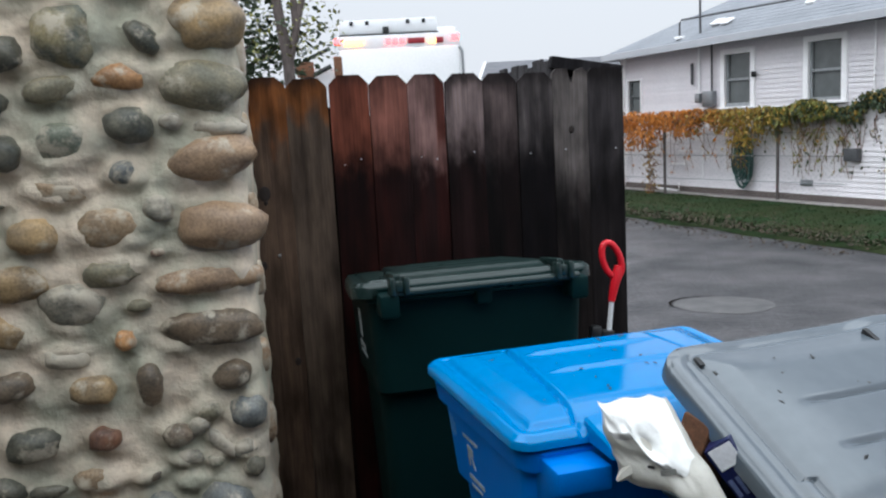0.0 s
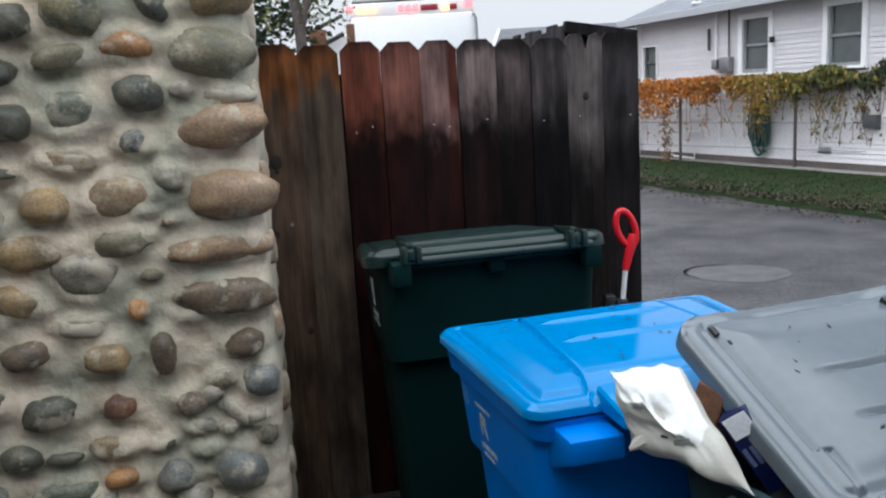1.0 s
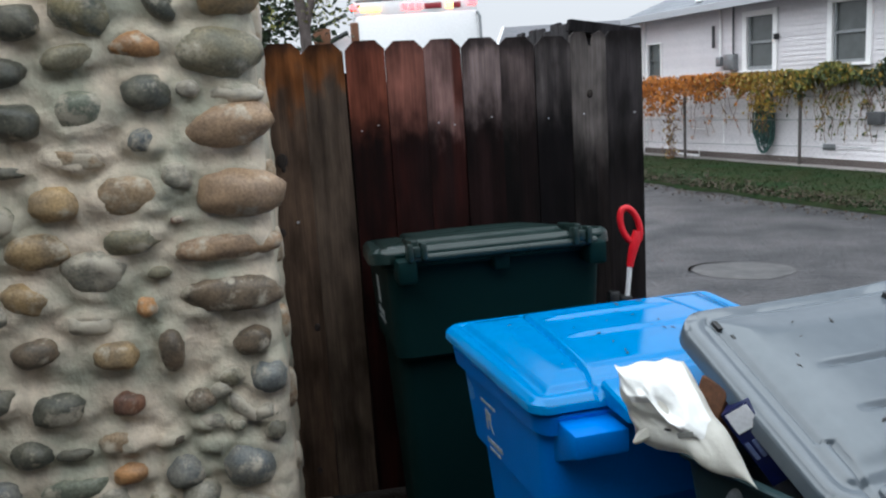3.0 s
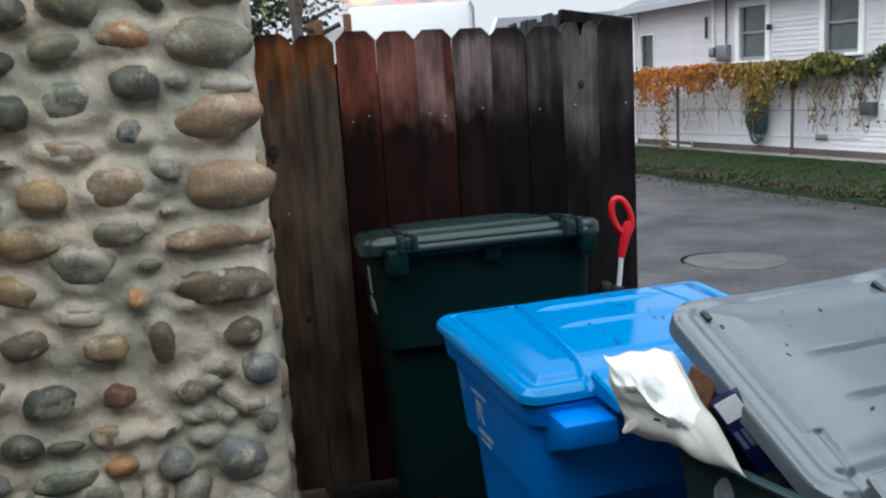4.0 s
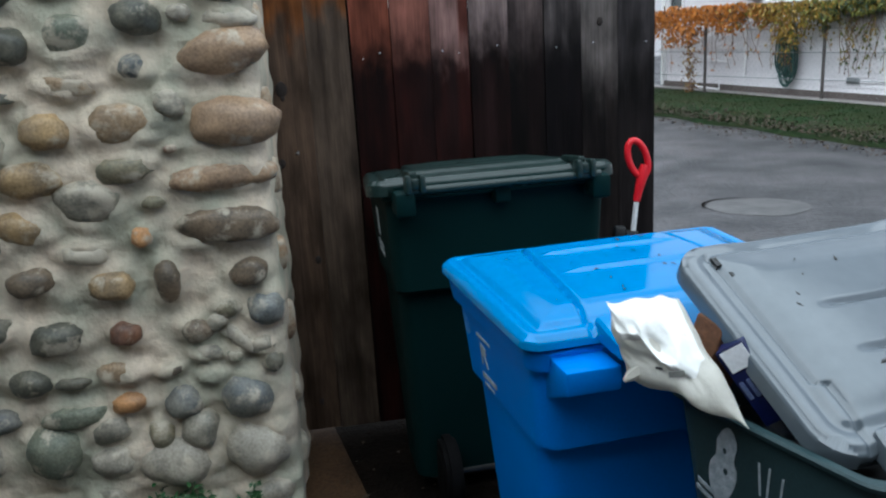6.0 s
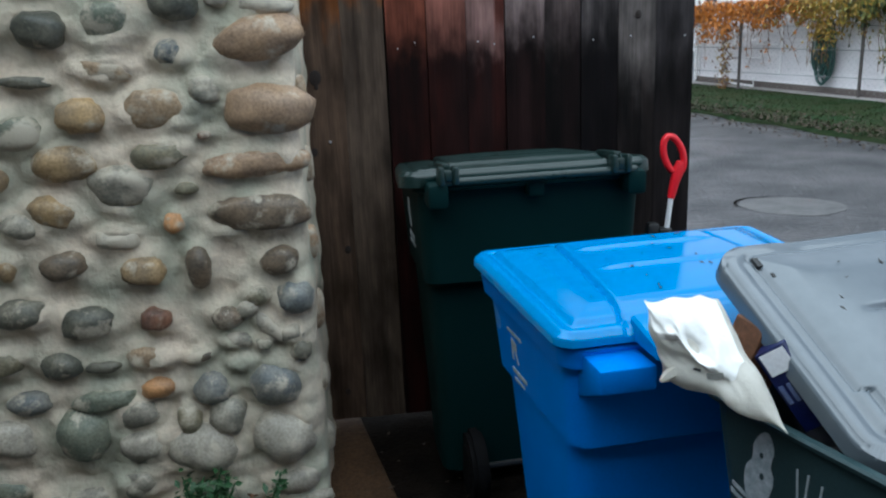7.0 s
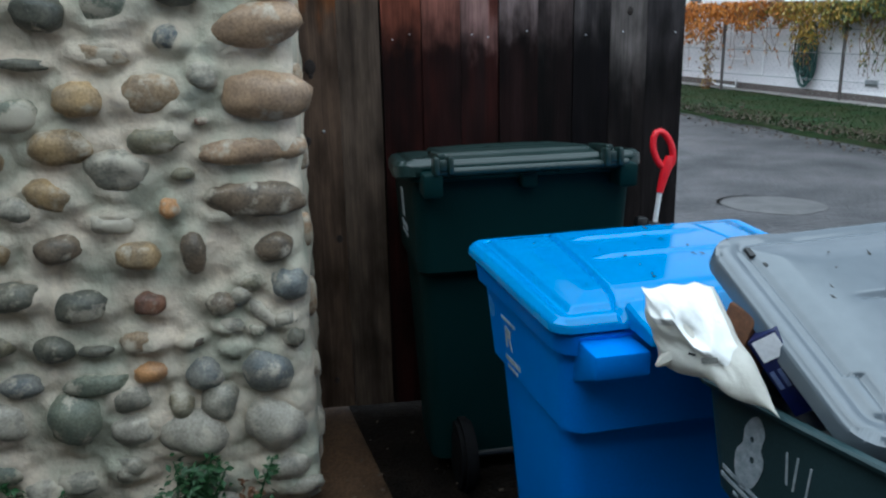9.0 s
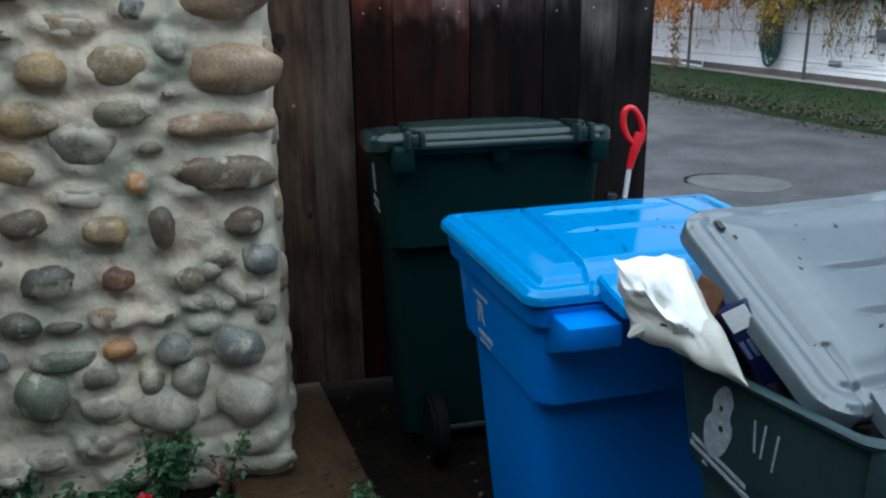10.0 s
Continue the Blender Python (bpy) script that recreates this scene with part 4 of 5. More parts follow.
carton = thing("carton", "small dark blue printed carton among the rubbish", "carton", pose(0.53, 1.49, 0.93, 0, -37, -28))
part("box", boxed((-0.028, -0.03, -0.085), (0.028, 0.03, 0.07), 0.002), CARD_BLUE, carton, smooth=False)
part("label_panel", boxed((-0.02, -0.0325, 0.025), (0.026, -0.0302, 0.066)), CARD_WHITE, carton, smooth=False)
for k in range(3):
    part("print_bar", boxed((-0.022 + 0.015 * k, -0.0325, -0.03), (-0.014 + 0.015 * k, -0.0302, 0.005)), CARD_PALE, carton, smooth=False)
brown = tagged(new("cardboard_box", finish("cardboard_box", boxed((-0.04, -0.035, -0.06), (0.04, 0.035, 0.06), 0.003), CARD_BROWN, False)), "scrap of brown cardboard inside the grey bin", "cardboard")
brown.matrix_world = pose(0.485, 1.585, 0.94, 10, 15, 30)
filling = bmesh.new()
bmesh.ops.create_grid(filling, x_segments=14, y_segments=12, size=1)
for v in filling.verts:
    v.co = Vector((v.co.x * 0.235, 0.23 + v.co.y * 0.19, 0.79 + 0.05 * noise.noise(v.co * 2.6)))
rubbish = tagged(new("rubbish", finish("rubbish", filling, [BLACK], angle=80)), "dark rubbish bags filling the grey bin", "rubbish")
rubbish.matrix_world = GREY_AT

# leaf scraps on the lids
for place, lw, ld, count, seed in ((BLUE_AT @ pose(-0.008, -0.02, 0.949, 0.85), 0.768, 0.63, 26, 3), (GREY_AT @ grey_lid_at, 0.62, 0.5, 10, 8)):
    r = random.Random(seed)
    bm = bmesh.new()
    for k in range(count):
        x, y = r.uniform(-0.36, 0.36) * lw, r.uniform(0.18, 0.85) * ld
        z = (0.0195 if count > 15 else 0.0185) + (0.0105 if count > 15 else 0.0098) * math.sin(math.pi * y / ld) * (1 - (2 * x / lw) ** 2) + (0.006 if count > 15 and abs(x) < lw * 0.24 else 0)
        e = Euler((r.uniform(-0.3, 0.3), r.uniform(-0.3, 0.3), r.uniform(0, 6))).to_matrix()
        s = r.uniform(0.003, 0.008)
        vs = [bm.verts.new(Vector((x, y, z)) + e @ Vector(q) * s) for q in ((-1.4, 0, 0), (0, -0.5, 0.2), (1.4, 0, 0.1), (0, 0.5, 0.2), (0, 0, 0.5))]
        for tri in ((0, 1, 4), (1, 2, 4), (2, 3, 4), (3, 0, 4), (0, 3, 2, 1)):
            bm.faces.new([vs[i] for i in tri])
    scraps = tagged(new("leaf_scraps", finish("leaf_scraps", bm, BLACK, False)), "dark wet leaf scraps scattered on the bin lid", "leaf litter", kind="stuff")
    scraps.matrix_world = place

for x, y, w, d, top in ((-0.272, 0.45, 0.012, 0.024, 0.012), (-0.262, 0.41, 0.007, 0.012, 0.0135), (-0.215, 0.185, 0.008, 0.008, 0.0215), (0.02, 0.3, 0.007, 0.007, 0.0285), (0.158, 0.43, 0.012, 0.05, 0.0195)):
    part("lid_slot", boxed((x - w / 2, y - d / 2, 0.004), (x + w / 2, y + d / 2, top), 0.001), BLACK, grey_lid)

# litter scoop leaning on the fence
scoop = thing("litter_scoop", "litter scoop with red loop handle and white shaft", "scoop", pose(0.525, 3.1, 0.0, -2, 7, 10))
ring = [(0.035 * math.cos(a) - 0.024 * math.sin(a) - 0.012, 0, 1.05 + 0.064 * math.sin(a) + 0.004 * math.cos(a)) for a in [2 * math.pi * k / 24 for k in range(24)]]
part("loop_handle", tube(bmesh.new(), ring, 0.0125, 10, closed=True), RED, scoop)
part("grip", tube(bmesh.new(), [(0.016, 0, 1.03), (0.012, 0, 0.99), (0.006, 0, 0.95), (0.0, 0, 0.895)], [0.014, 0.021, 0.017, 0.013], 12), RED, scoop)
part("shaft", tube(bmesh.new(), [(0, 0, 0.91), (0, 0, 0.12)], 0.0095, 12), SHAFT, scoop)
part("jaw", boxed((-0.09, -0.05, 0.0), (0.09, 0.05, 0.13), 0.02), BLACK, scoop)
part("trigger", boxed((-0.075, -0.015, 0.74), (-0.03, 0.02, 0.8), 0.01), BLACK, scoop)
part("clamp", boxed((-0.032, -0.018, 0.755), (0.018, 0.02, 0.785), 0.008), BLACK, scoop)


# ---- plants at the wall's foot ----
def rose(x, y, tall, seed, flower=False, stems=5):
    r = random.Random(seed)
    ob = thing("rose_bush", "low rose bush with small green leaves by the wall" if not flower else "low rose bush with one red bloom", "rose bush", pose(x, y, 0.01), "plants along the wall")
    leaves = []
    for k in range(stems):
        a, spread = r.uniform(0, 6.28), r.uniform(0.02, 0.1)
        pts = [Vector((spread * math.cos(a) * u, spread * math.sin(a) * u, tall * (u ** 0.8) * r.uniform(0.85, 1.0))) for u in (0, 0.33, 0.66, 1)]
        part("stem", tube(bmesh.new(), pts, [0.004, 0.0035, 0.003, 0.002], 6), LEAF["fresh"], ob)
        for j in range(34):
            leaves.append(pts[1].lerp(pts[3], r.random()) + Vector((r.gauss(0, 0.018), r.gauss(0, 0.018), r.gauss(0, 0.018))))
    part("foliage", leaf_cloud(bmesh.new(), leaves, 0.0155, r, 0.9), LEAF["fresh"], ob, smooth=False)
    if flower:
        bm = bmesh.new()
        for ringed, size, n in ((0, 0.014, 3), (1, 0.022, 5), (2, 0.028, 6)):
            for k in range(n):
                a = 2 * math.pi * k / n + ringed
                c, up = Vector((math.cos(a), math.sin(a), 0)) * size * 0.7, Vector((0, 0, 0.02 - 0.006 * ringed))
                t = Vector((-math.sin(a), math.cos(a), 0)) * size * 0.6
                vs = [bm.verts.new(p) for p in (c * 0.2, c + t * 0.8 + up * 0.4, c * 1.2 + up, c - t * 0.8 + up * 0.4)]
                bm.faces.new(vs)
        part("bloom", bm, PETAL, ob, "red rose bloom", m=pose(0.0, -0.03, tall * 0.9))
    return ob


rose(-0.885, 2.29, 0.25, 1, stems=9)
rose(-0.74, 2.33, 0.27, 2, stems=1)
rose(-0.94, 2.25, 0.1, 4, True, stems=2)
rose(-1.42, 2.32, 0.17, 5, stems=2)
rose(-1.33, 2.3, 0.15, 15, stems=1)
rose(-1.05, 2.24, 0.12, 21, stems=4)
rose(-1.15, 2.22, 0.08, 22, stems=4)
rose(-1.225, 2.22, 0.1, 23, True, stems=3)
rose(-0.99, 2.2, 0.07, 24, stems=4)
rose(-0.67, 2.22, 0.06, 25, stems=4)
rose(-0.78, 2.2, 0.05, 26, stems=3)
bm = bmesh.new()
r = random.Random(41)
leaf_cloud(bm, [(-0.745 + r.gauss(0, 0.02), 2.36 + r.gauss(0, 0.012), 0.13 + r.gauss(0, 0.022)) for _ in range(26)] + [(-0.745, 2.36, 0.005 * k) for k in range(26)], 0.014, r, 1.1)
tagged(new("dead_sprig", finish("dead_sprig", bm, LEAF["brown"], False)), "dry brown sprig of leaves against the wall", "plant")
rose(-0.30, 2.30, 0.07, 7, stems=3)
bm = bmesh.new()
r = random.Random(11)
leaf_cloud(bm, [(r.uniform(-0.5, 0.2), r.uniform(2.2, 3.0), 0.036) for _ in range(45)], 0.011, r, 0.35)
tagged(new("fallen_leaves", finish("fallen_leaves", bm, LITTER, False)), "brown fallen leaves on the damp soil", "leaf litter", kind="stuff")

# ---- house across the alley ----
HOUSE = pose(3.8, 16.68, 0, rz=-64.5)
house = thing("house", "single-storey house with white lap siding and hip roof", "house", HOUSE)
LONG, DEEP, EAVE, BASE = 8.2, 7.0, 2.6, 0.17
# openings along the wall: from, to, sill, head
OPENINGS = [(-0.06, 0.31, 1.52, 2.1), (2.48, 3.04, 1.56, 2.38), (4.17, 4.75, 1.58, 2.42)]
bm = bmesh.new()
WEST = -0.19
cuts = sorted({WEST, LONG} | {v for o in OPENINGS for v in o[:2]})
for a, b in zip(cuts, cuts[1:]):
    hole = [o for o in OPENINGS if o[0] <= a and b <= o[1]]
    for lo, hi in ([(0, hole[0][2]), (hole[0][3], EAVE)] if hole else [(0, EAVE)]):
        block(bm, (a, 0.0, lo), (b, 0.15, hi))
block(bm, (WEST, 0.15, 0), (WEST + 0.15, DEEP, EAVE))
block(bm, (LONG - 0.15, 0.15, 0), (LONG, DEEP, EAVE))
block(bm, (WEST + 0.15, DEEP - 0.15, 0), (LONG - 0.15, DEEP, EAVE))
walls = part("wall", bm, SIDING, house, smooth=False)
rows_of = 33
step_up = (EAVE - BASE) / rows_of
for k in range(rows_of):
    z0, z1 = BASE + k * step_up, BASE + (k + 1) * step_up
    spans = [(WEST + 0.06, LONG)]
    for o in OPENINGS:
        if z1 > o[2] and z0 < o[3]:
            spans = [s for a, b in spans for s in ((a, min(b, o[0])), (max(a, o[1]), b)) if s[1] - s[0] > 0.02]
    for a, b in spans:
        bm = bmesh.new()
        vs = [bm.verts.new(p) for p in ((a, -0.024, z0), (b, -0.024, z0), (b, -0.008, z1 + 0.01), (a, -0.008, z1 + 0.01), (a, 0, z0), (b, 0, z0), (b, 0, z1 + 0.01), (a, 0, z1 + 0.01))]
        for f in ((0, 1, 2, 3), (4, 7, 6, 5), (0, 4, 5, 1), (1, 5, 6, 2), (2, 6, 7, 3), (3, 7, 4, 0)):
            bm.faces.new([vs[i] for i in f])
        part("siding_board", bm, SIDING, walls, smooth=False)
part("foundation", boxed((WEST - 0.02, -0.05, -0.1), (LONG + 0.02, 0.0, BASE), 0.01), CEMENT, house, "stained concrete foundation", smooth=False)
part("corner_trim", boxed((WEST - 0.04, -0.05, BASE), (WEST + 0.06, -0.001, EAVE), 0.006), TRIM, house, smooth=False)
for x0, x1, z0, z1 in OPENINGS:
    wide = 0.09 if x0 > 1 else 0.03
    win = thing("window", "", "")
    win.parent = house
    for lo, hi in (((x0 - wide, -0.055, z0 - 0.03), (x0, 0.02, z1 + wide)), ((x1, -0.055, z0 - 0.03), (x1 + wide, 0.02, z1 + wide)), ((x0, -0.055, z1), (x1, 0.02, z1 + wide))):
        part("frame", boxed(lo, hi, 0.005), TRIM, win, smooth=False)
    part("sill", boxed((x0 - wide - 0.02, -0.09, z0 - 0.06), (x1 + wide + 0.02, 0.02, z0 - 0.03), 0.006), TRIM, win, smooth=False)
    mid = (z0 + z1) / 2
    for lo, hi in (((x0, -0.01, mid - 0.02), (x1, 0.03, mid + 0.02)), ((x0, -0.01, z0 - 0.03), (x1, 0.03, z0 + 0.03)), ((x0, 0, z0 + 0.03), (x0 + 0.035, 0.03, z1)), ((x1 - 0.035, 0, z0 + 0.03), (x1, 0.03, z1))):
        part("sash", boxed(lo, hi, 0.003), material("grey_sash", (0.3, 0.31, 0.32), 0.5, None, 8, 60, 0.1) if x0 > 1 else GLASS, win, smooth=False)
    part("pane", boxed((x0 + 0.035, 0.035, z0 + 0.03), (x1 - 0.035, 0.042, mid - 0.02)), GLASS, win, smooth=False)
    part("pane", boxed((x0 + 0.035, 0.032, mid + 0.02), (x1 - 0.035, 0.039, z1)), GLASS, win, smooth=False)
# hip roof
OVER, PITCH = 0.42, 0.5
x0, x1, y0, y1, ze = -0.3, LONG + OVER, -OVER, DEEP + OVER, EAVE + 0.06
run = (y1 - y0) / 2
bm = bmesh.new()
e = [bm.verts.new(p) for p in ((x0, y0, ze), (x1, y0, ze), (x1, y1, ze), (x0, y1, ze))]
ridge = [bm.verts.new((x0 + run, y0 + run, ze + PITCH * run)), bm.verts.new((x1 - run + 0.2, y0 + run, ze + PITCH * run))]
for f in ((e[0], e[1], ridge[1], ridge[0]), (e[1], e[2], ridge[1]), (e[2], e[3], ridge[0], ridge[1]), (e[3], e[0], ridge[0]), (e[3], e[2], e[1], e[0])):
    bm.faces.new(f)
roof = part("roof", bm, SHINGLE, house, "pale grey wet shingle roof", m=pose(0, 0, -0.065, 0, -0.9, 0), smooth=False)
part("fascia", boxed((x0 - 0.01, y0 - 0.03, ze - 0.1), (x1, y0 - 0.004, ze + 0.02), 0.006), GUTTER, roof, smooth=False)
part("fascia", boxed((x0 - 0.03, y0, ze - 0.1), (x0 - 0.004, y1, ze + 0.02), 0.006), GUTTER, roof, smooth=False)
for k in range(26):
    u = 0.1 + k * 0.13
    part("shingle_course", boxed((x0 + u * 1.0 + 0.02, y0 + u, ze + PITCH * u + 0.002), (x1 - u * 1.0 - 0.02, y0 + u + 0.03, ze + PITCH * u + 0.006), 0.001), SHINGLE, roof, smooth=False)
PIPE = material("dark_weathered_pipe", (0.07, 0.07, 0.075), 0.6, None, 6, 60, 0.2)
part("mast", tube(bmesh.new(), [(1.98, -0.1, ze + 0.1), (1.98, -0.1, ze + 1.5)], 0.02, 8), PIPE, house)
part("roof_conduit", tube(bmesh.new(), [(1.6, -0.22, ze + 0.05), (1.61, -0.22, ze + 0.34), (1.66, -0.22, ze + 0.38), (4.6, -0.1, ze + 0.4)], 0.016, 8), PIPE, house)
part("pipe_flashing", boxed((1.54, -0.29, ze + 0.06), (1.67, -0.15, ze + 0.11), 0.012), TRIM, house)
for x, y, w in ((2.14, 0.14, 0.2), (2.4, 0.1, 0.17), (3.9, 0.35, 0.16)):
    bm = boxed((-w / 2, -0.1, 0.0), (w / 2, 0.1, 0.035), 0.014)
    part("roof_vent", bm, TRIM, house, "pale metal roof vent", m=pose(x, y, ze + PITCH * (y - y0), 26.5, 0, 0))
part("roof_vent", boxed((4.5, 0.3, ze + 0.3), (4.85, 0.55, ze + 0.56), 0.02), PIPE, house, "dark metal roof vent")
# services on the wall
part("downpipe", tube(bmesh.new(), [(WEST + 0.02, -0.1, EAVE - 0.05), (WEST + 0.02, -0.09, 0.1)], 0.03, 10), TRIM, house)
for x, low, high, rad in ((1.9, 1.75, 2.55, 0.02), (2.2, 1.75, 2.6, 0.016), (1.725, 1.94, 2.3, 0.024), (1.98, 0.3, 1.62, 0.012), (5.3, 1.5, 2.6, 0.014)):
    part("conduit", tube(bmesh.new(), [(x, -0.06, low), (x, -0.06, high)], rad, 8), PIPE if rad in (0.016, 0.024) else TRIM, house)
part("meter", boxed((1.85, -0.13, 1.62), (1.97, -0.03, 1.78), 0.02), STEEL, house)
part("meter_box", boxed((2.05, -0.14, 1.55), (2.28, -0.03, 1.81), 0.008), STEEL, house)
part("utility_box", boxed((4.88, -0.14, 0.69), (5.1, -0.03, 0.87), 0.01), PIPE, house)
part("lamp", boxed((3.12, -0.12, 1.98), (3.16, -0.03, 2.07), 0.01), BLACK, house)
for x, z, w, h in ((0.5, 0.32, 0.14, 0.1), (4.05, 0.3, 0.22, 0.09)):
    part("vent", boxed((x, -0.045, z), (x + w, -0.03, z + h), 0.004), STEEL, house)
part("pipe", tube(bmesh.new(), [(0.9, -0.18, 0.2), (0.9, -0.18, 0.12), (1.5, -0.18, 0.1), (1.5, -0.18, 0.24)], 0.018, 8), TRIM, house)
for x, z, w in ((0.75, 0.95, 0.3), (1.35, 0.78, 0.5), (2.3, 0.85, 0.45), (1.1, 0.55, 0.4)):
    part("lath", boxed((x, -0.05, z), (x + w, -0.032, z + 0.02), 0.003), TRIM, house, smooth=False)
hose = thing("garden_hose", "coiled dark green garden hose hanging on the wall", "hose", HOUSE)
HOSE = material("green_hose", (0.02, 0.07, 0.06), 0.4, None, 8, 90, 0.1)
r = random.Random(17)
for k in range(13):
    wv, low, mid = r.uniform(0.08, 0.2), r.uniform(0.18, 0.42), 2.95 + r.uniform(-0.05, 0.05)
    top = 1.2
    loop = [(mid + wv * math.sin(a) * (0.75 - 0.25 * math.cos(a)), -0.06 - 0.009 * k, (top + low) / 2 - (top - low) / 2 * -math.cos(a)) for a in [2 * math.pi * q / 24 for q in range(24)]]
    part("coil", tube(bmesh.new(), loop, 0.016, 6, closed=True), HOSE, hose)
part("hanger", boxed((2.85, -0.1, 1.0), (3.05, -0.03, 1.06), 0.01), STEEL, hose)

# grass strip, path and vine fence before the house
strip = bmesh.new()
bmesh.ops.create_grid(strip, x_segments=60, y_segments=14, size=0.5)
for v in strip.verts:
    x, u = -6 + (v.co.x + 0.5) * 16, v.co.y + 0.5
    near = -2.55 - 0.05 * x + 0.12 * noise.noise(Vector((x * 1.3, 0, 4)))
    v.co = Vector((x, near + u * (-0.38 - near), 0.004 + 0.07 * min(1, u * 5) + 0.012 * noise.noise(Vector((x * 3, u * 6, 0)))))
grass = tagged(new("grass_strip", finish("grass_strip", strip, GRASS)), "wet green grass verge before the house", "grass", kind="structure")
grass.matrix_world = HOUSE
r = random.Random(21)
blades = bmesh.new()
for k in range(9000):
    x, u = r.uniform(-1.2, 7.5), r.random()
    near = -2.55 - 0.05 * x
    y, h, a = near + u * (-0.4 - near), r.uniform(0.015, 0.05), r.uniform(0, 3.14)
    dx, dy, lx, ly = 0.01 * math.cos(a), 0.01 * math.sin(a), r.gauss(0, 0.03), r.gauss(0, 0.03)
    blades.faces.new([blades.verts.new(p) for p in ((x - dx, y - dy, 0.05), (x + dx, y + dy, 0.05), (x + lx, y + ly, 0.06 + h))])
tagged(new("grass_blades", finish("grass_blades", blades, BLADE, False)), "short wet green grass blades on the verge", "grass", kind="stuff").matrix_world = HOUSE
edge = bmesh.new()
leaf_cloud(edge, [(x, -2.5 - 0.05 * x + abs(r.gauss(0, 0.55)) - 0.1, 0.05 + r.random() * 0.04) for x in [r.uniform(-1.2, 7.5) for _ in range(5200)]] + [(x, -2.62 - 0.05 * x - abs(r.gauss(0, 0.22)), 0.012) for x in [r.uniform(-1.2, 7.5) for _ in range(700)]], 0.022, r, 0.5)
tagged(new("leaf_litter", finish("leaf_litter", edge, LITTER, False)), "brown fallen leaves along the verge's edge", "leaf litter", kind="stuff").matrix_world = HOUSE
footpath = tagged(new("footpath", finish("footpath", boxed((-1, -0.3, -0.05), (LONG, -0.055, 0.075), 0.01), PATH_CEMENT)), "narrow pale concrete path along the house", "path", kind="structure")
footpath.matrix_world = HOUSE

POST = material("dark_rusty_post", (0.09, 0.075, 0.07), 0.7, (0.05, 0.04, 0.038), 6, 60, 0.3)
vine_fence = thing("wire_fence", "wire fence on grey posts, hung with vines", "fence", pose(4.0, 15.11, 0, rz=math.degrees(math.atan2(-1.875, 1.25))))
for x in (-2.2, 0.0, 2.25, 4.5, 6.75):
    part("post", tube(bmesh.new(), [(x, 0, -0.05), (x, 0, 1.46)], 0.026, 10), POST, vine_fence)
for z in (0.35, 0.75, 1.1, 1.42):
    part("wire", tube(bmesh.new(), [(-2.2, 0, z), (6.75, 0, z)], 0.006 if z < 1.4 else 0.02, 6), STEEL, vine_fence)
bm = bmesh.new()
for k in range(-14, 90):
    for lean in (-1, 1):
        a, b = k * 0.1 - 2.2, k * 0.1 - 2.2 + lean * 1.36
        if -2.2 <= min(a, b) and max(a, b) <= 6.75:
            tube(bm, [(a, 0.012 * lean, 0.05), (b, 0.012 * lean, 1.41)], 0.001, 3, False)
part("chain_link", bm, STEEL, vine_fence, "thin steel chain-link mesh")
r = random.Random(33)
piles = {"orange": [], "yellow": [], "olive": [], "brown": [], "dark": []}
strands = []


def vine_colour(x):
    u, pick = x + r.gauss(0, 0.25), r.random()
    if u < 0.75:
        return "orange" if pick < 0.78 else "brown"
    if u < 1.3:
        return "orange" if pick < 0.4 else "brown" if pick < 0.75 else "yellow"
    if u < 2.2:
        return "yellow" if pick < 0.72 else "olive" if pick < 0.9 else "brown"
    return "olive" if pick < 0.5 and u < 3.3 else "dark" if pick < 0.85 else "yellow"


for k in range(26000):
    x = r.uniform(-2.3, 6.8)
    bulge = max(0.0, min(1.0, 0.5 + 1.1 * noise.noise(Vector((x * 2.6, 2, 0))) + 0.5 * noise.noise(Vector((x * 7, 9, 0)))))
    reach = 0.62 if x < 0 else 0.42 if x < 1.3 else 0.62 if x < 2.3 else 0.27
    crest = 0.16 * noise.noise(Vector((x * 1.6, 7, 0))) + 0.1 * noise.noise(Vector((x * 6, 3, 0))) + 0.1 * math.exp(-((x - 3.9) / 0.35) ** 2)
    drop = reach * (0.25 + 1.1 * bulge) * r.random() ** 1.3
    if r.random() < drop * 1.1:
        continue
    piles[vine_colour(x)].append((x, r.gauss(-0.05 - 0.1 * bulge, 0.1), 1.47 + crest + 0.01 * max(0, x) - drop))
for k in range(170):
    x = r.uniform(-2.2, 2.2) if k < 45 else r.uniform(2.2, 6.8)
    low, lean = r.uniform(0.4, 1.05), r.gauss(0, 0.12)
    pts = [(x + lean * j / 4 + 0.12 * noise.noise(Vector((x * 5, j * 0.7, 0))), r.gauss(-0.05, 0.03), 1.38 + (low - 1.38) * j / 4) for j in range(5)]
    strands.append(pts)
    for j in range(12 if k >= 45 else 6):
        a, b = pts[min(3, j % 5)], pts[min(3, j % 5) + 1]
        w = r.random()
        piles[vine_colour(x)].append(tuple(a[q] + (b[q] - a[q]) * w + r.gauss(0, 0.025) for q in range(3)))
for j in range(330):
    piles["brown" if j % 3 else "yellow"].append((-0.28 + r.gauss(0, 0.08), r.gauss(-0.05, 0.05), r.uniform(0.05, 1.2)))
vine = thing("vine", "autumn vine turning orange, yellow and green on wires", "vine", vine_fence.matrix_world.copy())
for kind, places in piles.items():
    part("foliage", leaf_cloud(bmesh.new(), places, 0.029, r, 1.1, True), LEAF[kind], vine, kind + " autumn leaves", smooth=False)
bm = bmesh.new()
for pts in strands:
    tube(bm, pts, 0.005, 4, False)
part("strand", bm, LEAF["brown"], vine, "bare brown hanging stems")

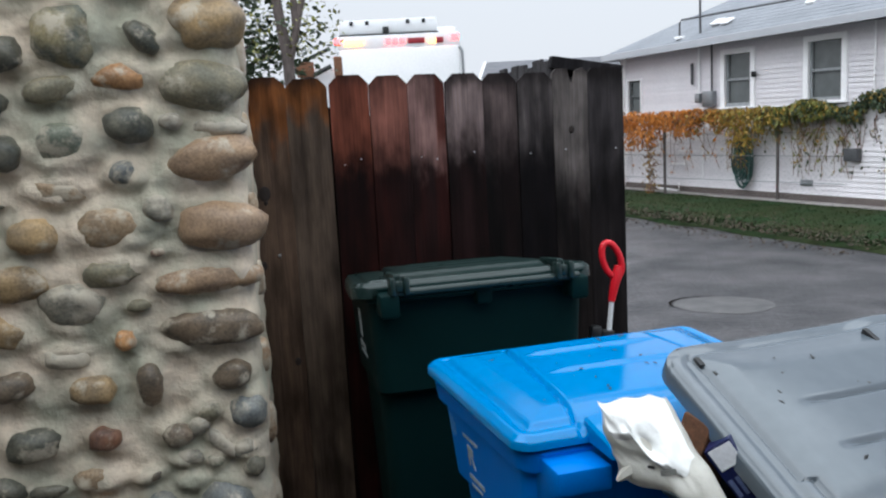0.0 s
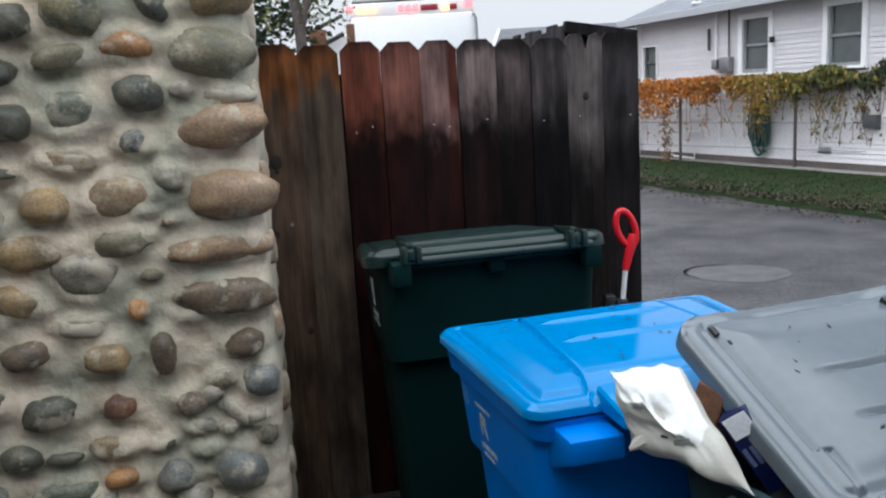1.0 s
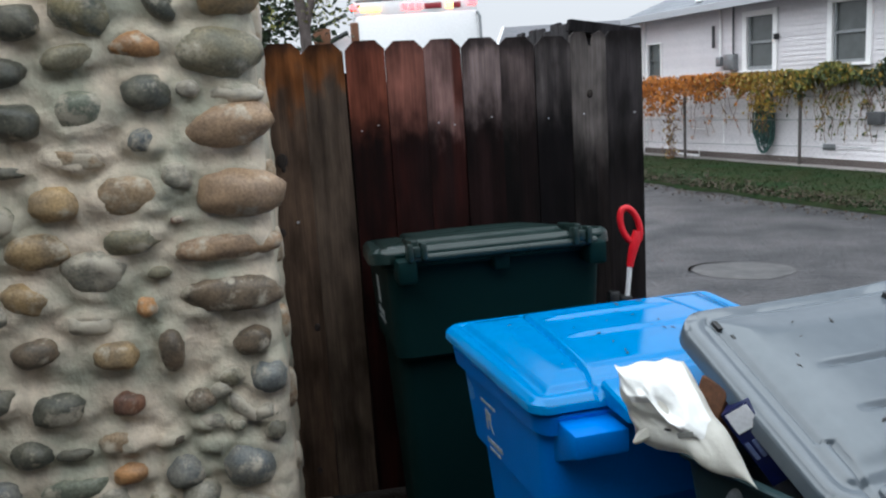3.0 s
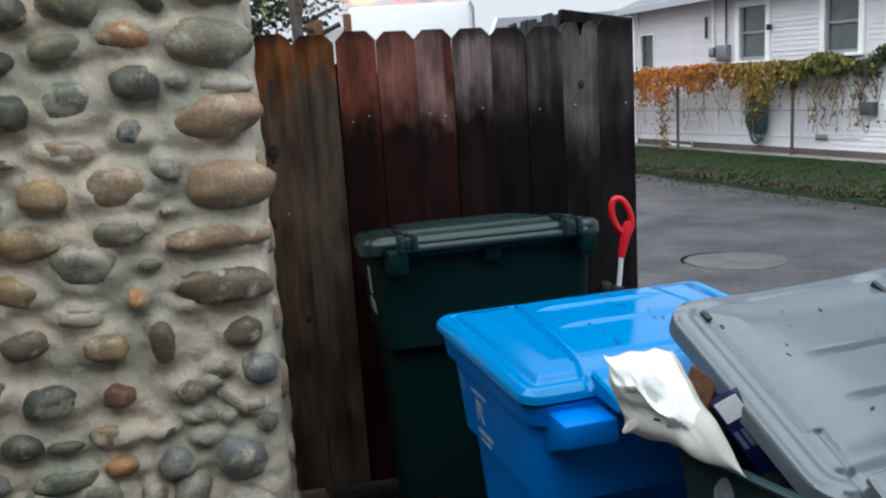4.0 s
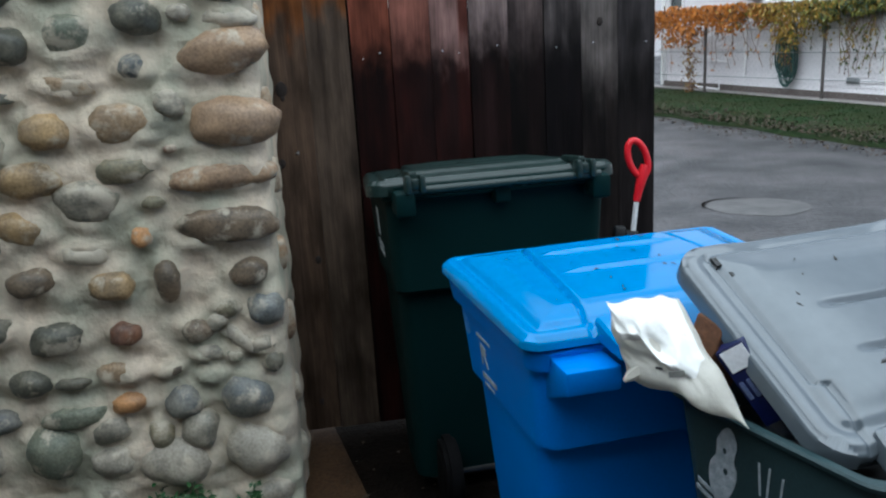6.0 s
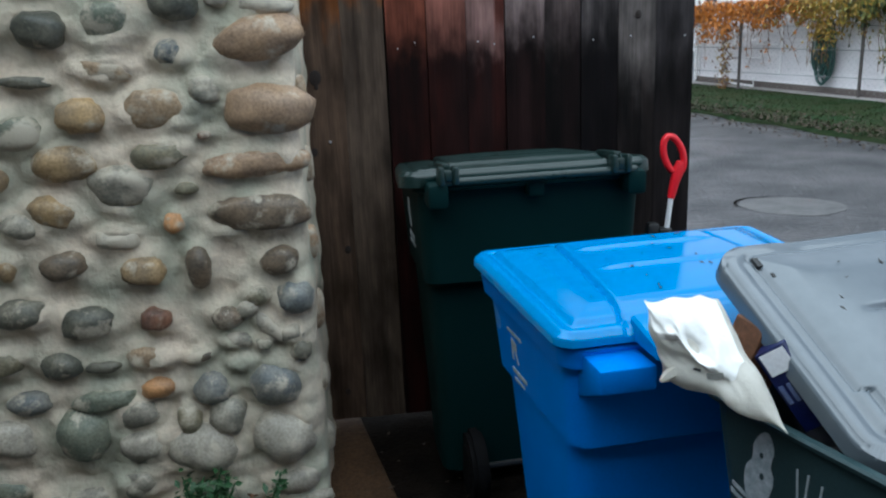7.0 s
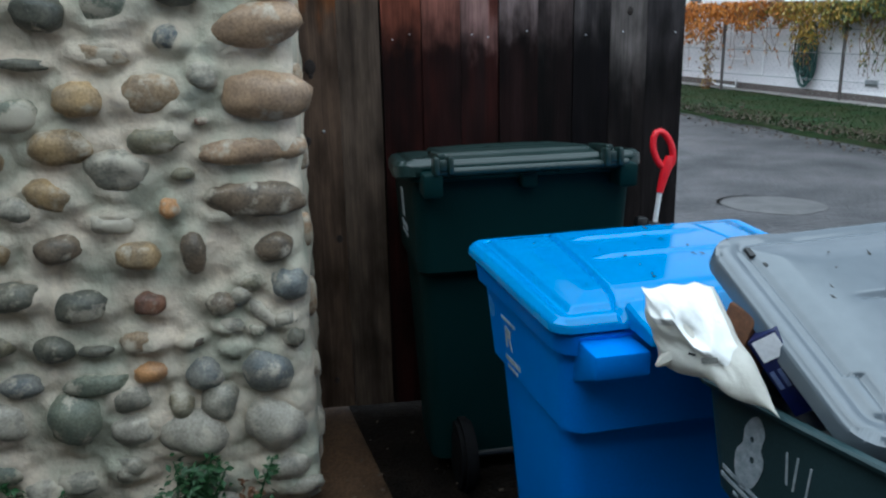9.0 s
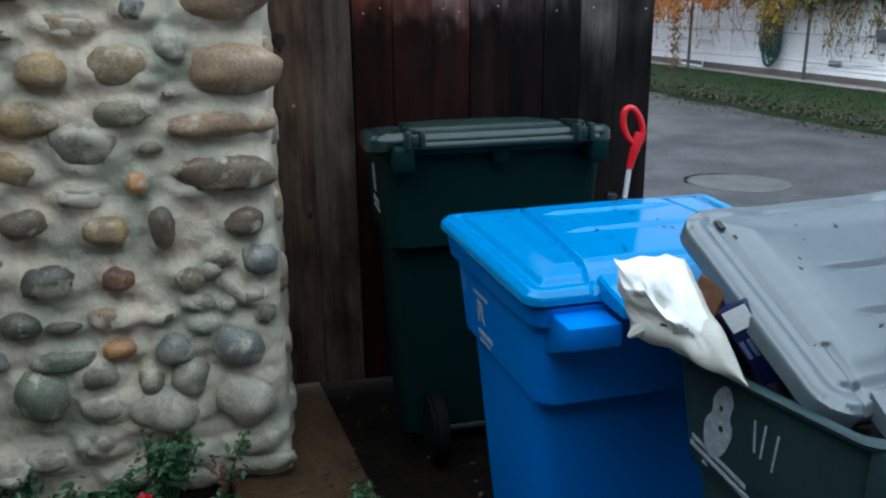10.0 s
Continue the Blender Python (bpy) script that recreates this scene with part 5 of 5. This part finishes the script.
# ---- truck, garage and tree behind the fence ----
truck = thing("garbage_truck", "white garbage truck with lit amber and red lamps", "truck", pose(-0.63, 17.7, 0, rz=2))
part("body", boxed((-1.2, 0.35, 0.9), (1.2, 6.5, 3.45), 0.1), TRUCK, truck)
tail = bmesh.new()
block(tail, (-1.22, -0.1, 0.8), (1.22, 0.4, 3.04), 0.06)
part("tailgate", tail, TRUCK, truck)
part("lamp_panel", boxed((-1.24, -0.06, 3.04), (1.22, 0.4, 3.3), 0.015), TRUCK, truck)
part("upper_panel", boxed((-1.2, 0.1, 3.34), (0.78, 0.5, 3.62), 0.03), TRUCK, truck)
part("seam", boxed((-1.2, 0.02, 3.31), (0.8, 0.2, 3.335)), BLACK, truck)
part("latch", boxed((-0.32, -0.06, 3.32), (-0.19, 0.12, 3.46), 0.01), BLACK, truck)
for x in (-0.98, -0.66, 0.16, 0.48):
    part("bolt_plate", boxed((x, 0.06, 3.52), (x + 0.07, 0.12, 3.6), 0.012), BLACK, truck)
for x, w, z, lit in ((-1.1, 0.38, 3.17, AMBER_ON), (-1.3, 0.1, 3.2, RED_ON), (-0.27, 0.1, 3.17, RED_ON), (-0.13, 0.1, 3.17, RED_ON), (0.01, 0.1, 3.17, RED_ON), (0.17, 0.34, 3.16, RED_OFF), (0.6, 0.12, 3.15, AMBER_ON), (0.75, 0.14, 3.15, RED_OFF), (1.05, 0.14, 3.2, RED_ON)):
    part("lamp", boxed((x, -0.085, z - 0.055), (x + w, -0.055, z + 0.055), 0.012), lit, truck, "lit lamp" if lit in (AMBER_ON, RED_ON) else "unlit red lamp")
part("grab_bar", tube(bmesh.new(), [(1.2, -0.12, 3.0), (1.25, -0.14, 2.9), (1.26, -0.14, 2.2)], 0.03, 8), STEEL, truck)
part("hinge_post", boxed((-1.33, -0.12, 2.3), (-1.16, 0.05, 2.92), 0.03), CARD_BROWN, truck, "rusty hinge post")
part("side_hopper", boxed((-1.95, 0.3, 1.2), (-1.25, 1.6, 2.75), 0.06), TRUCK, truck)
part("arm", tube(bmesh.new(), [(-1.4, 0.1, 3.1), (-1.9, 0.15, 2.9), (-2.25, 0.2, 2.62)], 0.04, 8), BLACK, truck)
part("arm", tube(bmesh.new(), [(-1.4, 0.1, 2.75), (-2.2, 0.2, 2.4)], 0.05, 8), BLACK, truck)
part("warning_flag", boxed((-2.1, 0.1, 2.55), (-1.75, 0.14, 2.85), 0.02), CARD_BROWN, truck, "dull brown guard plate")
for x in (-1.05, 1.05):
    for y in (1.2, 2.6, 5.8):
        bm = bmesh.new()
        bmesh.ops.create_cone(bm, cap_ends=True, segments=24, radius1=0.5, radius2=0.5, depth=0.3)
        wheel = part("wheel", bm, RUBBER, truck, m=pose(x, y, 0.5, 0, 90, 0))
        bm = bmesh.new()
        bmesh.ops.create_cone(bm, cap_ends=True, segments=20, radius1=0.26, radius2=0.22, depth=0.33)
        part("rim", bm, STEEL, wheel)

garage = thing("garage", "small grey-roofed garage beyond the fence", "garage", pose(4.3, 28.0, 0))
part("wall", boxed((-2.6, -0.0, -0.1), (2.6, 5.0, 2.75)), SIDING, garage, smooth=False)
bm = bmesh.new()
vs = [bm.verts.new(p) for p in ((-2.8, -0.4, 2.7), (2.95, -0.4, 2.7), (2.95, 5.4, 2.7), (-2.8, 5.4, 2.7), (-2.4, 2.5, 3.42), (2.6, 2.5, 3.42))]
for f in ((0, 1, 5, 4), (1, 2, 5), (2, 3, 4, 5), (3, 0, 4), (3, 2, 1, 0)):
    bm.faces.new([vs[i] for i in f])
part("roof", bm, material("grey_shingles", (0.13, 0.13, 0.145), 0.8, None, 2, 40, 0.4), garage, smooth=False)
part("fascia", boxed((-2.8, -0.45, 2.6), (2.95, -0.41, 2.74)), TRIM, garage, smooth=False)
part("bargeboard", tube(bmesh.new(), [(-2.84, -0.42, 2.68), (-2.44, 2.48, 3.4)], 0.06, 4), TRIM, garage)


def tree(x, y, label, seed, tall=5.2):
    r = random.Random(seed)
    ob = thing("tree", label, "tree", pose(x, y, 0), "trees behind the fence")
    trunk = [(0.02 * noise.noise(Vector((seed, j, 0))) * j + 0.0, 0, tall * j / 6) for j in range(7)]
    part("trunk", tube(bmesh.new(), trunk, [0.085, 0.075, 0.068, 0.06, 0.05, 0.04, 0.02], 10), BARK, ob)
    leaves = []
    for k in range(22):
        z = r.uniform(1.5, tall)
        a = r.uniform(0, 6.28)
        long = r.uniform(0.4, 1.05)
        pts = [Vector((long * u * math.cos(a), long * u * math.sin(a), z + 0.5 * long * u + 0.08 * noise.noise(Vector((k, u * 2, 0))))) for u in (0, 0.3, 0.65, 1)]
        part("limb", tube(bmesh.new(), pts, [0.028, 0.02, 0.012, 0.005], 6), BARK, ob)
        for j in range(460):
            p = pts[1].lerp(pts[3], r.random())
            leaves.append(p + Vector((r.gauss(0, 0.14), r.gauss(0, 0.14), r.gauss(-0.05, 0.14))))
    part("crown", leaf_cloud(bmesh.new(), leaves, 0.034, r, 1.1), LEAF["dark"], ob, smooth=False)
    return ob


tree(-1.98, 7.4, "slim tree with dark leaves behind the fence", 5)
tree(-2.5, 8.6, "dense dark green tree beyond the stone wall", 9)
bm = bmesh.new()
limbs = ([(0, 0, 0), (0.02, 0, 1.2), (0.0, 0, 2.1), (-0.1, 0, 2.9), (-0.18, 0.05, 4.2)], [(0.0, 0, 2.05), (0.15, 0, 2.6), (0.34, 0, 3.2), (0.5, 0, 4.0)], [(0.08, 0, 2.35), (0.07, 0, 3.0), (0.12, 0, 3.8)])
bare = thing("sapling", "slim grey forked sapling with sparse leaves", "tree", pose(-1.14, 7.0, 0), "trees behind the fence")
for k, pts in enumerate(limbs):
    part("trunk" if k == 0 else "limb", tube(bmesh.new(), pts, [0.055, 0.05, 0.045, 0.035, 0.02][:len(pts)] if k == 0 else [0.03, 0.026, 0.02, 0.012][:len(pts)], 10), BARK, bare)
r = random.Random(77)
part("crown", leaf_cloud(bmesh.new(), [(r.uniform(-0.3, 0.42), r.gauss(0, 0.25), 2.1 + abs(r.gauss(0.1, 0.5))) for _ in range(420)], 0.022, r, 1.1), LEAF["olive"], bare, "sparse dull olive leaves", smooth=False)

# unseen plain walls, added behind and left of the viewer to block sky light
BLOCKER_BROWN = material("blocker_brown", (0.13, 0.115, 0.1), 0.9, None, 2, 60, 0.5)
tagged(new("south_light_blocker", finish("south_light_blocker", boxed((-2.6, -2.3, -0.1), (3.4, -2.1, 4.2)), BLOCKER_BROWN)), "unseen plain brown wall added behind the viewer to cut frontal light", "wall", kind="structure")
tagged(new("west_light_blocker", finish("west_light_blocker", boxed((-2.6, -2.095, -0.1), (-2.4, 2.7, 3.5)), BLOCKER_BROWN)), "unseen plain brown side wall added to cut light from the left", "wall", kind="structure")
